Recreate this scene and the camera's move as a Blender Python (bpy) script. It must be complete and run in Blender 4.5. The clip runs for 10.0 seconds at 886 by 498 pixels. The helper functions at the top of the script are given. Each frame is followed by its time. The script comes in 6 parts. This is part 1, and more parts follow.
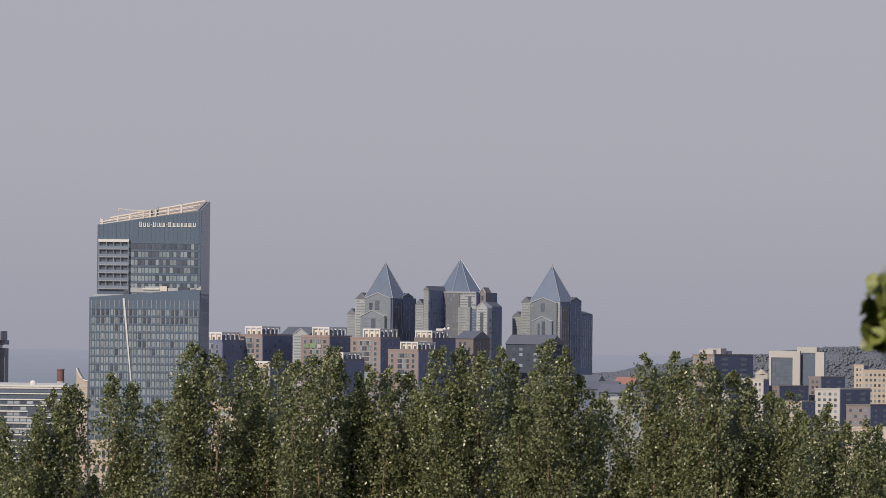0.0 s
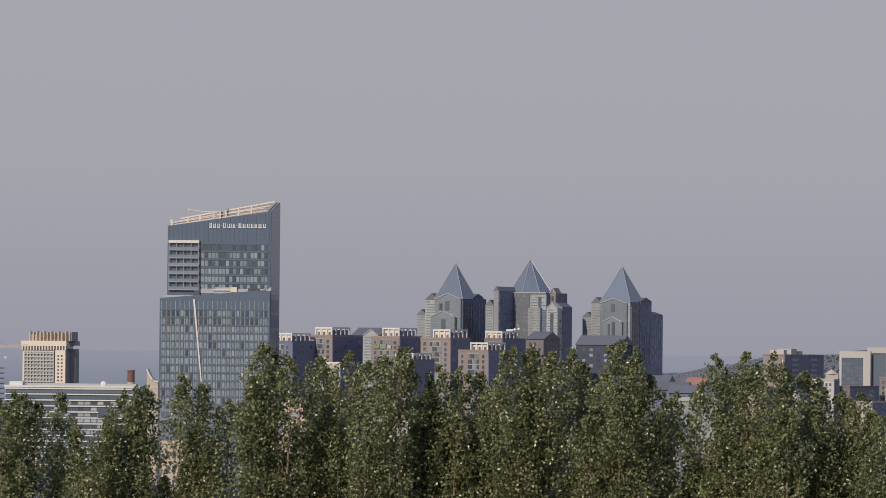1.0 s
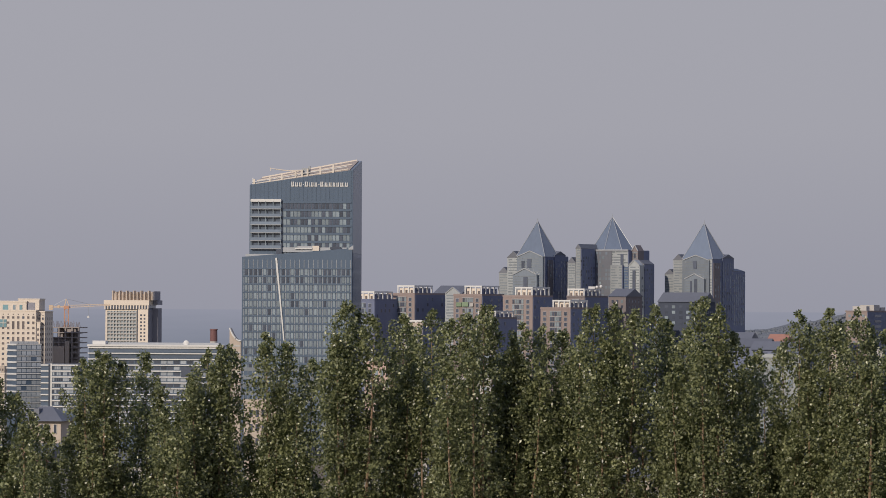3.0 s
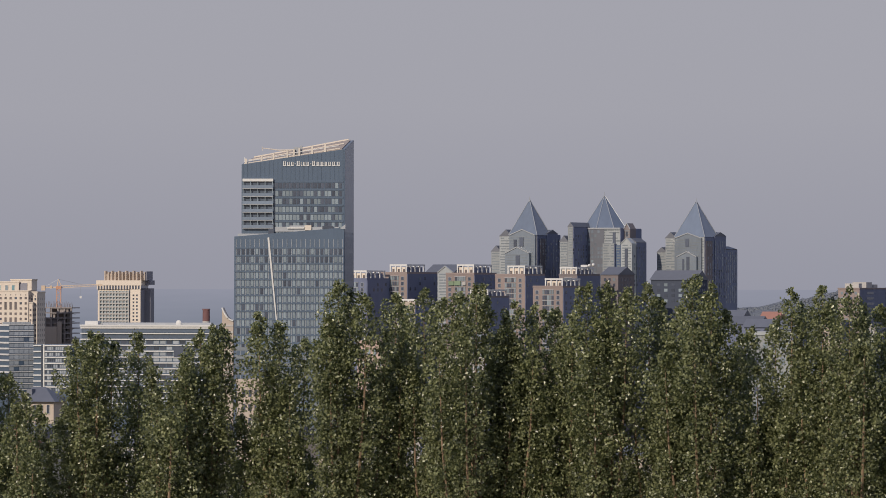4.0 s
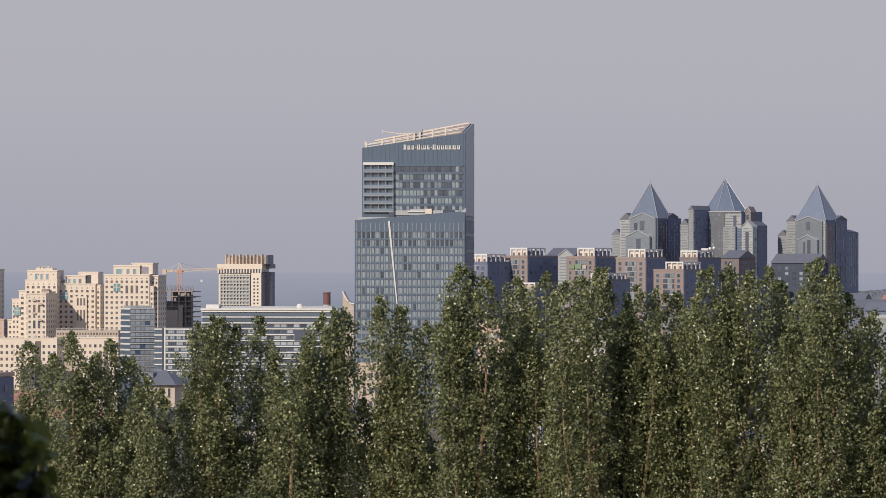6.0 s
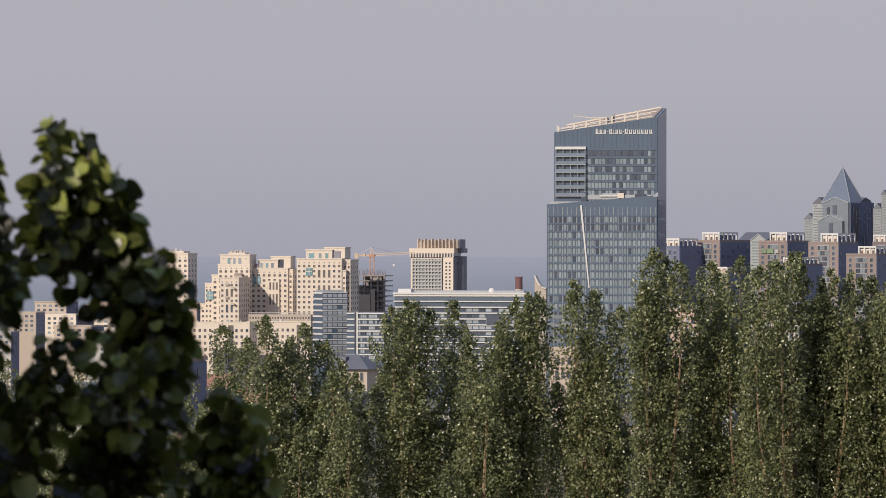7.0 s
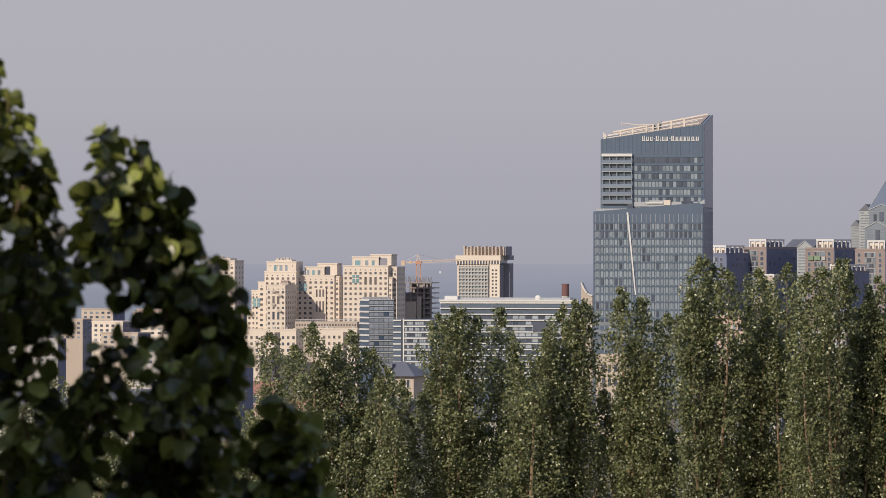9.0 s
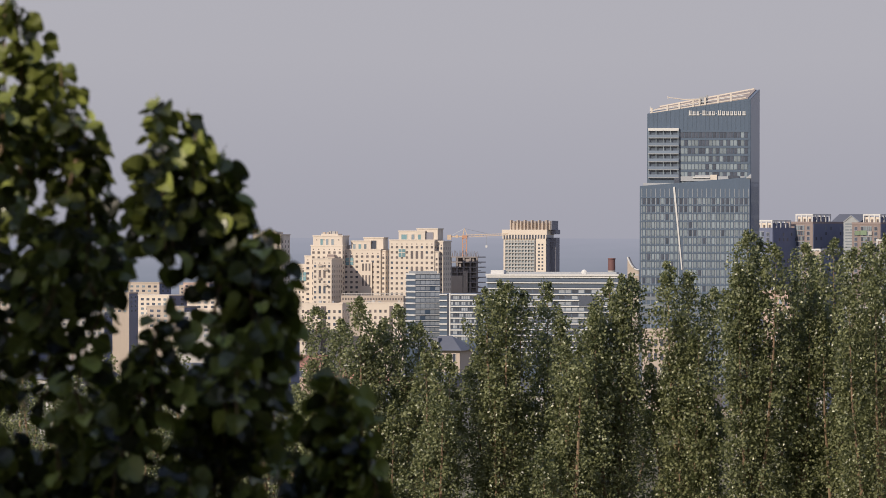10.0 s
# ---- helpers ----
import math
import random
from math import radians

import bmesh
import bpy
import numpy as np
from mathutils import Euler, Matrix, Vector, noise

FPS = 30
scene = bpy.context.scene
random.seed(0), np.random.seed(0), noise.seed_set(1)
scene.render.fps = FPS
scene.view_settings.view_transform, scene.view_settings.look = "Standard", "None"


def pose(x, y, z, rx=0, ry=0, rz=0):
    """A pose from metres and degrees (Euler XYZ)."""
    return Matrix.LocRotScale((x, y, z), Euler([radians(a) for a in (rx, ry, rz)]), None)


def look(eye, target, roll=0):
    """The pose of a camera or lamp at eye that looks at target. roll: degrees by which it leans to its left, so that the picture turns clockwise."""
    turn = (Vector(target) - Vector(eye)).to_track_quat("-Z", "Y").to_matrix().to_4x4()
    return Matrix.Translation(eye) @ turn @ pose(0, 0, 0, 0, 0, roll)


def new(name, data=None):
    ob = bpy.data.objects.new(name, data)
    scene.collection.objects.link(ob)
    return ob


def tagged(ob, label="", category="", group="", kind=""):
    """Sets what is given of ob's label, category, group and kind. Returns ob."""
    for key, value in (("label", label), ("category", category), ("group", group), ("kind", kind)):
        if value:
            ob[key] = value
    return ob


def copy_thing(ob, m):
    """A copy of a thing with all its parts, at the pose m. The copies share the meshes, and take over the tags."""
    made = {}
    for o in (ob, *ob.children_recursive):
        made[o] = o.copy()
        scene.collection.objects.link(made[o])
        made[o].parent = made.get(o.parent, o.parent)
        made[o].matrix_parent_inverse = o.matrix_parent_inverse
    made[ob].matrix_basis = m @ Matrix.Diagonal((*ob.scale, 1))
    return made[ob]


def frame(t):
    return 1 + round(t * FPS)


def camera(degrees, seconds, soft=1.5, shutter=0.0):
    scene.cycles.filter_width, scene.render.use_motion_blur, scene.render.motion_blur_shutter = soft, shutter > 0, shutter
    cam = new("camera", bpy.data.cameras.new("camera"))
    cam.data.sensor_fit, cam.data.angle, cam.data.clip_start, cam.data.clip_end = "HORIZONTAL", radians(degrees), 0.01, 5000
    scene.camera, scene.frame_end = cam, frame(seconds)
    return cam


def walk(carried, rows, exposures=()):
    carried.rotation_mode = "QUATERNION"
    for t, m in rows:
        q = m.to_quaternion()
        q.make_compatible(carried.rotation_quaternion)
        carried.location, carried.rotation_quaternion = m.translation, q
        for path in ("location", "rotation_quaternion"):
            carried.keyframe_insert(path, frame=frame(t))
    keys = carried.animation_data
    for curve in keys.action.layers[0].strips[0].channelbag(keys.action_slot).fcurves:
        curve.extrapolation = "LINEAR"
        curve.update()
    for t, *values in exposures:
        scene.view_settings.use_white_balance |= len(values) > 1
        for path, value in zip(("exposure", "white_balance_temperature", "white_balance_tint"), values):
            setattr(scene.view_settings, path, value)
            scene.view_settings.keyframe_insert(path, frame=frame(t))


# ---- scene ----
# The city's ground is z = 0; the camera stands on a hillside 98 m above it and looks along +y.
EYE = 98.0
cam = camera(10.0, 10.0, soft=0.6)
cam.data.dof.use_dof = True
cam.data.dof.focus_distance = 420.0
cam.data.dof.aperture_fstop = 15.0
ROWS = [
    (0.0, 0.0535, -1.5795, 1.152, -0.5891),
    (0.5, 0.0437, -1.2855, 1.2248, -0.5357),
    (1.0, 0.0266, -0.7866, 1.1517, -0.5371),
    (1.5, 0.0052, -0.1606, 1.0408, -0.565),
    (2.0, 0.0001, -0.0061, 0.9126, -0.3887),
    (2.5, -0.0043, 0.1197, 0.8016, -0.3779),
    (4.0, -0.0019, 0.0578, 0.4294, -0.0669),
    (4.5, 0.0001, -0.0, 0.3772, 0.0),
    (5.0, -0.0006, 0.02, 0.3166, 0.0336),
    (5.2, -0.0022, 0.0739, 0.3045, 0.1174),
    (6.3, -0.075, 2.1908, 0.1783, -0.0718),
    (6.5, -0.0925, 2.6919, 0.1243, -0.023),
    (7.0, -0.1234, 3.591, 0.0625, -0.0501),
    (7.5, -0.1381, 4.0228, 0.1291, -0.0066),
    (8.0, -0.144, 4.1913, 0.1642, -0.107),
    (8.5, -0.1418, 4.1231, 0.1642, -0.1622),
    (9.0, -0.1414, 4.1162, 0.1422, -0.042),
    (9.5, -0.1455, 4.2313, 0.0577, -0.1479),
    (10.0, -0.1595, 4.6398, -0.1504, -0.1346),
]
walk(cam, [(t, pose(x, 0, EYE, 90 + pitch, roll, yaw)) for t, x, yaw, pitch, roll in ROWS],
     exposures=((0.0, 0.05, 6500, 10), (0.5, -0.14, 6500, 10), (1.0, -0.04, 6500, 10), (1.5, -0.03, 6500, 10), (2.5, -0.06, 6500, 10), (4.0, -0.07, 6500, 10),
                (4.5, 0.0, 6510, 10), (5.0, 0.22, 6520, 10), (5.2, 0.22, 6520, 10), (6.5, 0.17, 6560, 10), (10.0, 0.17, 6640, 10)))


# ---- sky, sun ----
SUN_FROM = 32.0      # degrees to the left of straight behind the camera
SUN_UP = 25.0
world = bpy.data.worlds.new("sky")
scene.world = world
world.use_nodes = True
wn, wl = world.node_tree.nodes, world.node_tree.links
wn.clear()
sky = wn.new("ShaderNodeTexSky")
sky.sky_type = "NISHITA"
sky.sun_disc = False
sky.sun_elevation = radians(SUN_UP)
sky.sun_rotation = radians(180.0 + SUN_FROM)
sky.air_density, sky.dust_density, sky.ozone_density = 1.0, 3.0, 2.0
hue = wn.new("ShaderNodeHueSaturation")
hue.inputs["Saturation"].default_value = 0.6
veil = wn.new("ShaderNodeMix")
veil.data_type = "RGBA"
veil.inputs["Factor"].default_value = 0.92
# the haze is a little darker and bluer down at the horizon
where = wn.new("ShaderNodeTexCoord")
height = wn.new("ShaderNodeSeparateXYZ")
rise = wn.new("ShaderNodeMapRange")
rise.inputs["From Min"].default_value = -0.002
rise.inputs["From Max"].default_value = 0.035
haze = wn.new("ShaderNodeMix")
haze.data_type = "RGBA"
haze.inputs["A"].default_value = (3.42, 3.45, 4.12, 1.0)
haze.inputs["B"].default_value = (3.98, 3.96, 4.50, 1.0)
wl.new(where.outputs["Generated"], height.inputs["Vector"])
wl.new(height.outputs["Z"], rise.inputs["Value"])
wl.new(rise.outputs["Result"], haze.inputs["Factor"])
# above the haze layer the evening sky clears to blue
climb = wn.new("ShaderNodeMapRange")
climb.inputs["From Min"].default_value = 0.12
climb.inputs["From Max"].default_value = 0.75
clear = wn.new("ShaderNodeMix")
clear.data_type = "RGBA"
clear.inputs["B"].default_value = (2.1, 2.75, 4.7, 1.0)
wl.new(height.outputs["Z"], climb.inputs["Value"])
wl.new(climb.outputs["Result"], clear.inputs["Factor"])
wl.new(haze.outputs["Result"], clear.inputs["A"])
wl.new(clear.outputs["Result"], veil.inputs["B"])
back = wn.new("ShaderNodeBackground")
back.inputs["Strength"].default_value = 0.1
out = wn.new("ShaderNodeOutputWorld")
wl.new(sky.outputs["Color"], hue.inputs["Color"])
wl.new(hue.outputs["Color"], veil.inputs["A"])
wl.new(veil.outputs["Result"], back.inputs["Color"])
wl.new(back.outputs["Background"], out.inputs["Surface"])

sun = new("sun", bpy.data.lights.new("sun", "SUN"))
sun.data.energy = 3.2
sun.data.angle = radians(0.5)
sun.data.color = (1.0, 0.87, 0.72)
sun_dir = Vector((-math.sin(radians(SUN_FROM)) * math.cos(radians(SUN_UP)),
                  -math.cos(radians(SUN_FROM)) * math.cos(radians(SUN_UP)),
                  math.sin(radians(SUN_UP))))
sun.matrix_world = look(Vector((0, 0, 300)) + sun_dir * 100, (0, 0, 300))


# ---- materials ----
def material(name, colour, rough=0.7, metal=0.0, vary=0.15, scale=0.3, per="object", bump=0.0, bump_scale=4.0,
             spec=0.5, second=None, streak=False):
    """A surface with grain at two scales, and a shift from piece to piece."""
    m = bpy.data.materials.new(name)
    m.use_nodes = True
    n, l = m.node_tree.nodes, m.node_tree.links
    bsdf = n["Principled BSDF"]
    bsdf.inputs["Roughness"].default_value = rough
    bsdf.inputs["Metallic"].default_value = metal
    bsdf.inputs["Specular IOR Level"].default_value = spec
    co = n.new("ShaderNodeTexCoord")
    mp = n.new("ShaderNodeMapping")
    l.new(co.outputs["Object"], mp.inputs["Vector"])
    if streak:
        mp.inputs["Scale"].default_value = (1.0, 1.0, 0.15)
    big = n.new("ShaderNodeTexNoise")
    big.inputs["Scale"].default_value = scale
    big.inputs["Detail"].default_value = 4
    fine = n.new("ShaderNodeTexNoise")
    fine.inputs["Scale"].default_value = scale * 9
    fine.inputs["Detail"].default_value = 3
    for tex in (big, fine):
        l.new(mp.outputs["Vector"], tex.inputs["Vector"])
    add = n.new("ShaderNodeMath")
    add.operation = "ADD"
    l.new(big.outputs["Fac"], add.inputs[0])
    l.new(fine.outputs["Fac"], add.inputs[1])
    if per == "object":
        info = n.new("ShaderNodeObjectInfo")
        random_socket = info.outputs["Random"]
    else:
        info = n.new("ShaderNodeNewGeometry")
        random_socket = info.outputs["Random Per Island"]
    more = n.new("ShaderNodeMath")
    more.operation = "ADD"
    l.new(add.outputs[0], more.inputs[0])
    l.new(random_socket, more.inputs[1])
    rng = n.new("ShaderNodeMapRange")
    rng.inputs["From Min"].default_value = 0.6
    rng.inputs["From Max"].default_value = 2.4
    l.new(more.outputs[0], rng.inputs["Value"])
    mix = n.new("ShaderNodeMix")
    mix.data_type = "RGBA"
    low = tuple(c * (1 - vary) for c in colour)
    high = tuple(min(0.95, c * (1 + vary)) for c in colour) if second is None else second
    mix.inputs["A"].default_value = (*low, 1)
    mix.inputs["B"].default_value = (*high, 1)
    l.new(rng.outputs["Result"], mix.inputs["Factor"])
    l.new(mix.outputs["Result"], bsdf.inputs["Base Color"])
    if bump:
        b = n.new("ShaderNodeBump")
        b.inputs["Strength"].default_value = bump
        bt = n.new("ShaderNodeTexNoise")
        bt.inputs["Scale"].default_value = bump_scale
        bt.inputs["Detail"].default_value = 5
        l.new(mp.outputs["Vector"], bt.inputs["Vector"])
        l.new(bt.outputs["Fac"], b.inputs["Height"])
        l.new(b.outputs["Normal"], bsdf.inputs["Normal"])
    return m


def leaf_material(name, dark, light, through_colour, spec=0.5, share=0.3):
    m = material(name, dark, rough=0.34, vary=0.25, scale=0.6, per="island", second=light, spec=spec)
    n, l = m.node_tree.nodes, m.node_tree.links
    bsdf, outp = n["Principled BSDF"], n["Material Output"]
    n["Map Range"].inputs["From Min"].default_value = 0.92
    n["Map Range"].inputs["From Max"].default_value = 1.98
    tr = n.new("ShaderNodeBsdfTranslucent")
    tr.inputs["Color"].default_value = (*through_colour, 1)
    mixer = n.new("ShaderNodeMixShader")
    mixer.inputs["Fac"].default_value = share
    l.new(bsdf.outputs["BSDF"], mixer.inputs[1])
    l.new(tr.outputs["BSDF"], mixer.inputs[2])
    l.new(mixer.outputs["Shader"], outp.inputs["Surface"])
    return m


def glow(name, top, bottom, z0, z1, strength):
    """Glowing far distance: haze painted as two colours blended by height, with faint streaks."""
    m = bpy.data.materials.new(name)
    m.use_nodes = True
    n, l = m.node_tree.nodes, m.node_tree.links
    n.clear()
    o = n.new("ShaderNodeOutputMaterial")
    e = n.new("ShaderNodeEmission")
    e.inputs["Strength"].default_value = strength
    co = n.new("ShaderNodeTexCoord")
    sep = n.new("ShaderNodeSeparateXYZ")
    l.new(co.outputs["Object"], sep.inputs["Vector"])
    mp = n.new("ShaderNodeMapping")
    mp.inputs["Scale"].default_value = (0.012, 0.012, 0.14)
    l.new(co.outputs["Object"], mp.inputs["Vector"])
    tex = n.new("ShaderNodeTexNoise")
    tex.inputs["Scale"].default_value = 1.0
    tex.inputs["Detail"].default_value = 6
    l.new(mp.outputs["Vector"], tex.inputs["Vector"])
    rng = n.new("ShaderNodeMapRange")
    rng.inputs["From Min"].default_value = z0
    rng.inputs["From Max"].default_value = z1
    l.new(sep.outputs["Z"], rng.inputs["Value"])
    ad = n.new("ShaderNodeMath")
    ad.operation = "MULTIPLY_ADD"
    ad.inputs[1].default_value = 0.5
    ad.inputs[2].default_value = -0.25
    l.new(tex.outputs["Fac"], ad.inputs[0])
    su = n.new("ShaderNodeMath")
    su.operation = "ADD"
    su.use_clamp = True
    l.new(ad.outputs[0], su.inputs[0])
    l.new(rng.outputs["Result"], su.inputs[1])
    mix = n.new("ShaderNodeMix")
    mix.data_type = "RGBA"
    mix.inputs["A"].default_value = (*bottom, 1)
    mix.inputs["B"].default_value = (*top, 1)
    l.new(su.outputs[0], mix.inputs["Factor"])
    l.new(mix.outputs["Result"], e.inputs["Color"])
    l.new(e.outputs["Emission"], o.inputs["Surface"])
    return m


MAT = {}
MAT["glass_blue"] = material("curtain wall glass", (0.10, 0.13, 0.18), 0.18, 0.0, 0.25, 0.08, spec=1.0)
MAT["spandrel"] = material("blue grey spandrel panels", (0.078, 0.115, 0.172), 0.3, 0.0, 0.2, 0.1, spec=0.8, streak=True)
MAT["pane_light"] = material("pale reflecting panes", (0.22, 0.268, 0.305), 0.25, 0.0, 0.4, 0.2, spec=0.8)
MAT["pane_dark"] = material("dark window glass", (0.075, 0.088, 0.12), 0.15, 0.0, 0.5, 0.3, spec=0.9)
MAT["pane_teal"] = material("teal window glass", (0.17, 0.30, 0.34), 0.2, 0.0, 0.3, 0.3, spec=0.8)
MAT["white_metal"] = material("white painted metal", (0.62, 0.62, 0.615), 0.45, 0.0, 0.08, 0.2)
MAT["grey_metal"] = material("grey metal", (0.33, 0.35, 0.38), 0.45, 0.2, 0.15, 0.2)
MAT["cream_beam"] = material("cream roof cladding", (0.62, 0.56, 0.49), 0.6, 0.0, 0.12, 0.1)
MAT["cream_stone"] = material("cream limestone cladding", (0.66, 0.585, 0.505), 0.75, 0.0, 0.08, 0.05, streak=True)
MAT["pane_warm"] = material("brown tinted window glass", (0.15, 0.13, 0.13), 0.25, 0.0, 0.4, 0.3, spec=0.6)
# darker grey copy of the concrete that carries shade as colour
MAT["shade_grey_concrete"] = material("concrete with grey shade painted in", (0.24, 0.24, 0.28), 0.8, 0.0, 0.15, 0.1, streak=True)
MAT["hotel_concrete"] = material("weathered tan concrete", (0.47, 0.40, 0.345), 0.85, 0.0, 0.15, 0.1, streak=True)
MAT["pale_stone"] = material("pale grey green cladding", (0.30, 0.322, 0.335), 0.3, 0.0, 0.3, 0.12, spec=0.8, streak=True)
MAT["bay_glass"] = material("blue grey bay glazing", (0.165, 0.195, 0.235), 0.25, 0.0, 0.3, 0.15, spec=0.9, streak=True)
MAT["office_pane"] = material("silvery office glazing", (0.33, 0.365, 0.41), 0.25, 0.0, 0.35, 0.2, spec=0.8)
MAT["pale_strip"] = material("grey green strip panels", (0.19, 0.215, 0.24), 0.22, 0.0, 0.3, 0.15, spec=0.9)
MAT["pyramid_glass"] = material("grey blue roof glass", (0.145, 0.18, 0.245), 0.25, 0.0, 0.2, 0.05, spec=0.9, streak=True)
MAT["ridge_metal"] = material("pale ridge metal", (0.40, 0.42, 0.45), 0.35, 0.3, 0.1, 0.2)
MAT["brick"] = material("rose brown brick", (0.265, 0.215, 0.205), 0.85, 0.0, 0.15, 0.15, bump=0.2)
MAT["brick_dark"] = material("dull brown brick", (0.20, 0.175, 0.18), 0.85, 0.0, 0.2, 0.15, bump=0.2)
# blue grey puts the side walls' shade and the distance haze into the colour
MAT["shade_blue_cladding"] = material("side cladding with blue grey shade and haze painted in", (0.135, 0.16, 0.255), 0.6, 0.0, 0.2, 0.1, streak=True)
# darker blue puts shade into the glass colour
MAT["shade_blue_glass"] = material("glazing with dark blue shade painted in", (0.078, 0.115, 0.195), 0.3, 0.0, 0.2, 0.08, spec=0.5, streak=True)
MAT["rail_glass"] = material("blue grey railing glass", (0.19, 0.24, 0.315), 0.25, 0.0, 0.2, 0.1, spec=0.8)
# flat dark colour puts the gabled block's shade into its walls
MAT["shade_dark_wall"] = material("wall panels painted dark for shade", (0.062, 0.074, 0.105), 0.8, 0.0, 0.2, 0.1, spec=0.2, streak=True)
# navy stands for shade on walls turned from the sun
MAT["shade_navy_cladding"] = material("side panels with navy shade painted in", (0.135, 0.16, 0.255), 0.6, 0.0, 0.2, 0.1, streak=True)
MAT["slate"] = material("dark slate roofing", (0.13, 0.14, 0.17), 0.6, 0.0, 0.2, 0.3)
# brown paints the shade that lies behind the roof beams
MAT["shade_brown_deck"] = material("roof deck with brown shade painted in", (0.34, 0.285, 0.25), 0.9, 0.0, 0.3, 0.2, streak=True)
MAT["concrete"] = material("raw concrete", (0.26, 0.235, 0.23), 0.9, 0.0, 0.25, 0.12, bump=0.2, streak=True)
MAT["white_render"] = material("white rendered wall", (0.44, 0.425, 0.41), 0.8, 0.0, 0.12, 0.08, streak=True)
MAT["pink_render"] = material("salmon rendered wall", (0.50, 0.38, 0.33), 0.85, 0.0, 0.15, 0.08, streak=True)
MAT["tan_render"] = material("tan rendered wall", (0.45, 0.385, 0.33), 0.85, 0.0, 0.12, 0.08, streak=True)
MAT["hoarding"] = material("green hoarding sheets", (0.19, 0.26, 0.17), 0.7, 0.0, 0.2, 0.4)
MAT["red_roof"] = material("orange red roof sheets", (0.40, 0.20, 0.15), 0.7, 0.0, 0.2, 0.2)
MAT["crane_orange"] = material("orange crane paint", (0.52, 0.28, 0.18), 0.5, 0.0, 0.1, 1.0)
MAT["crane_yellow"] = material("faded yellow crane paint", (0.58, 0.45, 0.33), 0.5, 0.0, 0.1, 1.0)
MAT["chimney_red"] = material("dull red chimney paint", (0.17, 0.085, 0.085), 0.8, 0.0, 0.15, 0.3)
MAT["bark"] = material("grey brown poplar bark", (0.24, 0.17, 0.11), 0.9, 0.0, 0.3, 3.0, bump=0.5, bump_scale=12)
MAT["leaf"] = leaf_material("poplar leaves", (0.027, 0.039, 0.017), (0.32, 0.34, 0.17), (0.21, 0.27, 0.095), 0.75, 0.31)
# tones skewed near-black with few bright, painting shade and sun on the leaves
MAT["leaf_near"] = leaf_material("large poplar leaves toned for sun and shade", (0.008, 0.013, 0.003), (0.34, 0.39, 0.10), (0.28, 0.36, 0.05), 0.5, 0.08)
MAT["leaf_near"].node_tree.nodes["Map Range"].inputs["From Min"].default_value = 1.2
# blue grey of the far foliage has the haze painted in
MAT["leaf_hazed"] = material("hillside foliage tinted for haze", (0.155, 0.172, 0.20), 0.95, 0.0, 0.06, 0.05, per="island", spec=0.0)
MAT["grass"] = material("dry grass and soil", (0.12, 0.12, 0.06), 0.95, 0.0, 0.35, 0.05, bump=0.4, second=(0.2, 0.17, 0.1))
# hillside colour likewise lightened and blued to paint haze
MAT["hill"] = material("wooded hillside tinted for haze", (0.135, 0.15, 0.175), 0.95, 0.0, 0.15, 0.02, bump=0.3, bump_scale=0.1)
MAT["plain"] = glow("distant plain glowing with painted haze", (0.295, 0.305, 0.375), (0.22, 0.24, 0.30), -42.0, -2.0, 1.0)


# ---- helpers for meshes ----
def bm_box(bm, x0, x1, y0, y1, z0, z1):
    v = [bm.verts.new((x, y, z)) for z in (z0, z1) for y in (y0, y1) for x in (x0, x1)]
    for f in ((0, 2, 3, 1), (4, 5, 7, 6), (0, 1, 5, 4), (2, 6, 7, 3), (0, 4, 6, 2), (1, 3, 7, 5)):
        bm.faces.new([v[i] for i in f])
    return v


def bm_prism(bm, outline, z0, z1):
    """An upright prism over an outline of (x, y) that runs anticlockwise; z1 may be a number or one height a corner."""
    tops = z1 if isinstance(z1, (list, tuple)) else [z1] * len(outline)
    lo = [bm.verts.new((x, y, z0)) for x, y in outline]
    hi = [bm.verts.new((x, y, z)) for (x, y), z in zip(outline, tops)]
    bm.faces.new(lo[::-1])
    bm.faces.new(hi)
    for i in range(len(lo)):
        j = (i + 1) % len(lo)
        bm.faces.new((lo[i], lo[j], hi[j], hi[i]))


def bm_tube(bm, points, radii, sides=6):
    rings = []
    for i, p in enumerate(points):
        a, b = points[max(0, i - 1)], points[min(len(points) - 1, i + 1)]
        d = (Vector(b) - Vector(a)).normalized()
        s = d.orthogonal().normalized()
        t = d.cross(s)
        rings.append([bm.verts.new(Vector(p) + (s * math.cos(k * math.tau / sides) + t * math.sin(k * math.tau / sides)) * radii[i])
                      for k in range(sides)])
    for r0, r1 in zip(rings, rings[1:]):
        for k in range(sides):
            bm.faces.new((r0[k], r0[(k + 1) % sides], r1[(k + 1) % sides], r1[k]))
    bm.faces.new(rings[0][::-1])
    bm.faces.new(rings[-1])


def bm_gable(bm, x0, x1, y0, y1, z0, z1, along="y"):
    """A pitched roof; its ridge runs along y or x."""
    if along == "y":
        c = (x0 + x1) / 2
        a = [(x0, y0, z0), (x1, y0, z0), (c, y0, z1)]
        b = [(x0, y1, z0), (x1, y1, z0), (c, y1, z1)]
    else:
        c = (y0 + y1) / 2
        a = [(x0, y1, z0), (x0, y0, z0), (x0, c, z1)]
        b = [(x1, y1, z0), (x1, y0, z0), (x1, c, z1)]
    va, vb = [bm.verts.new(p) for p in a], [bm.verts.new(p) for p in b]
    bm.faces.new(va)
    bm.faces.new(vb[::-1])
    for i in range(3):
        j = (i + 1) % 3
        bm.faces.new((va[j], va[i], vb[i], vb[j]))


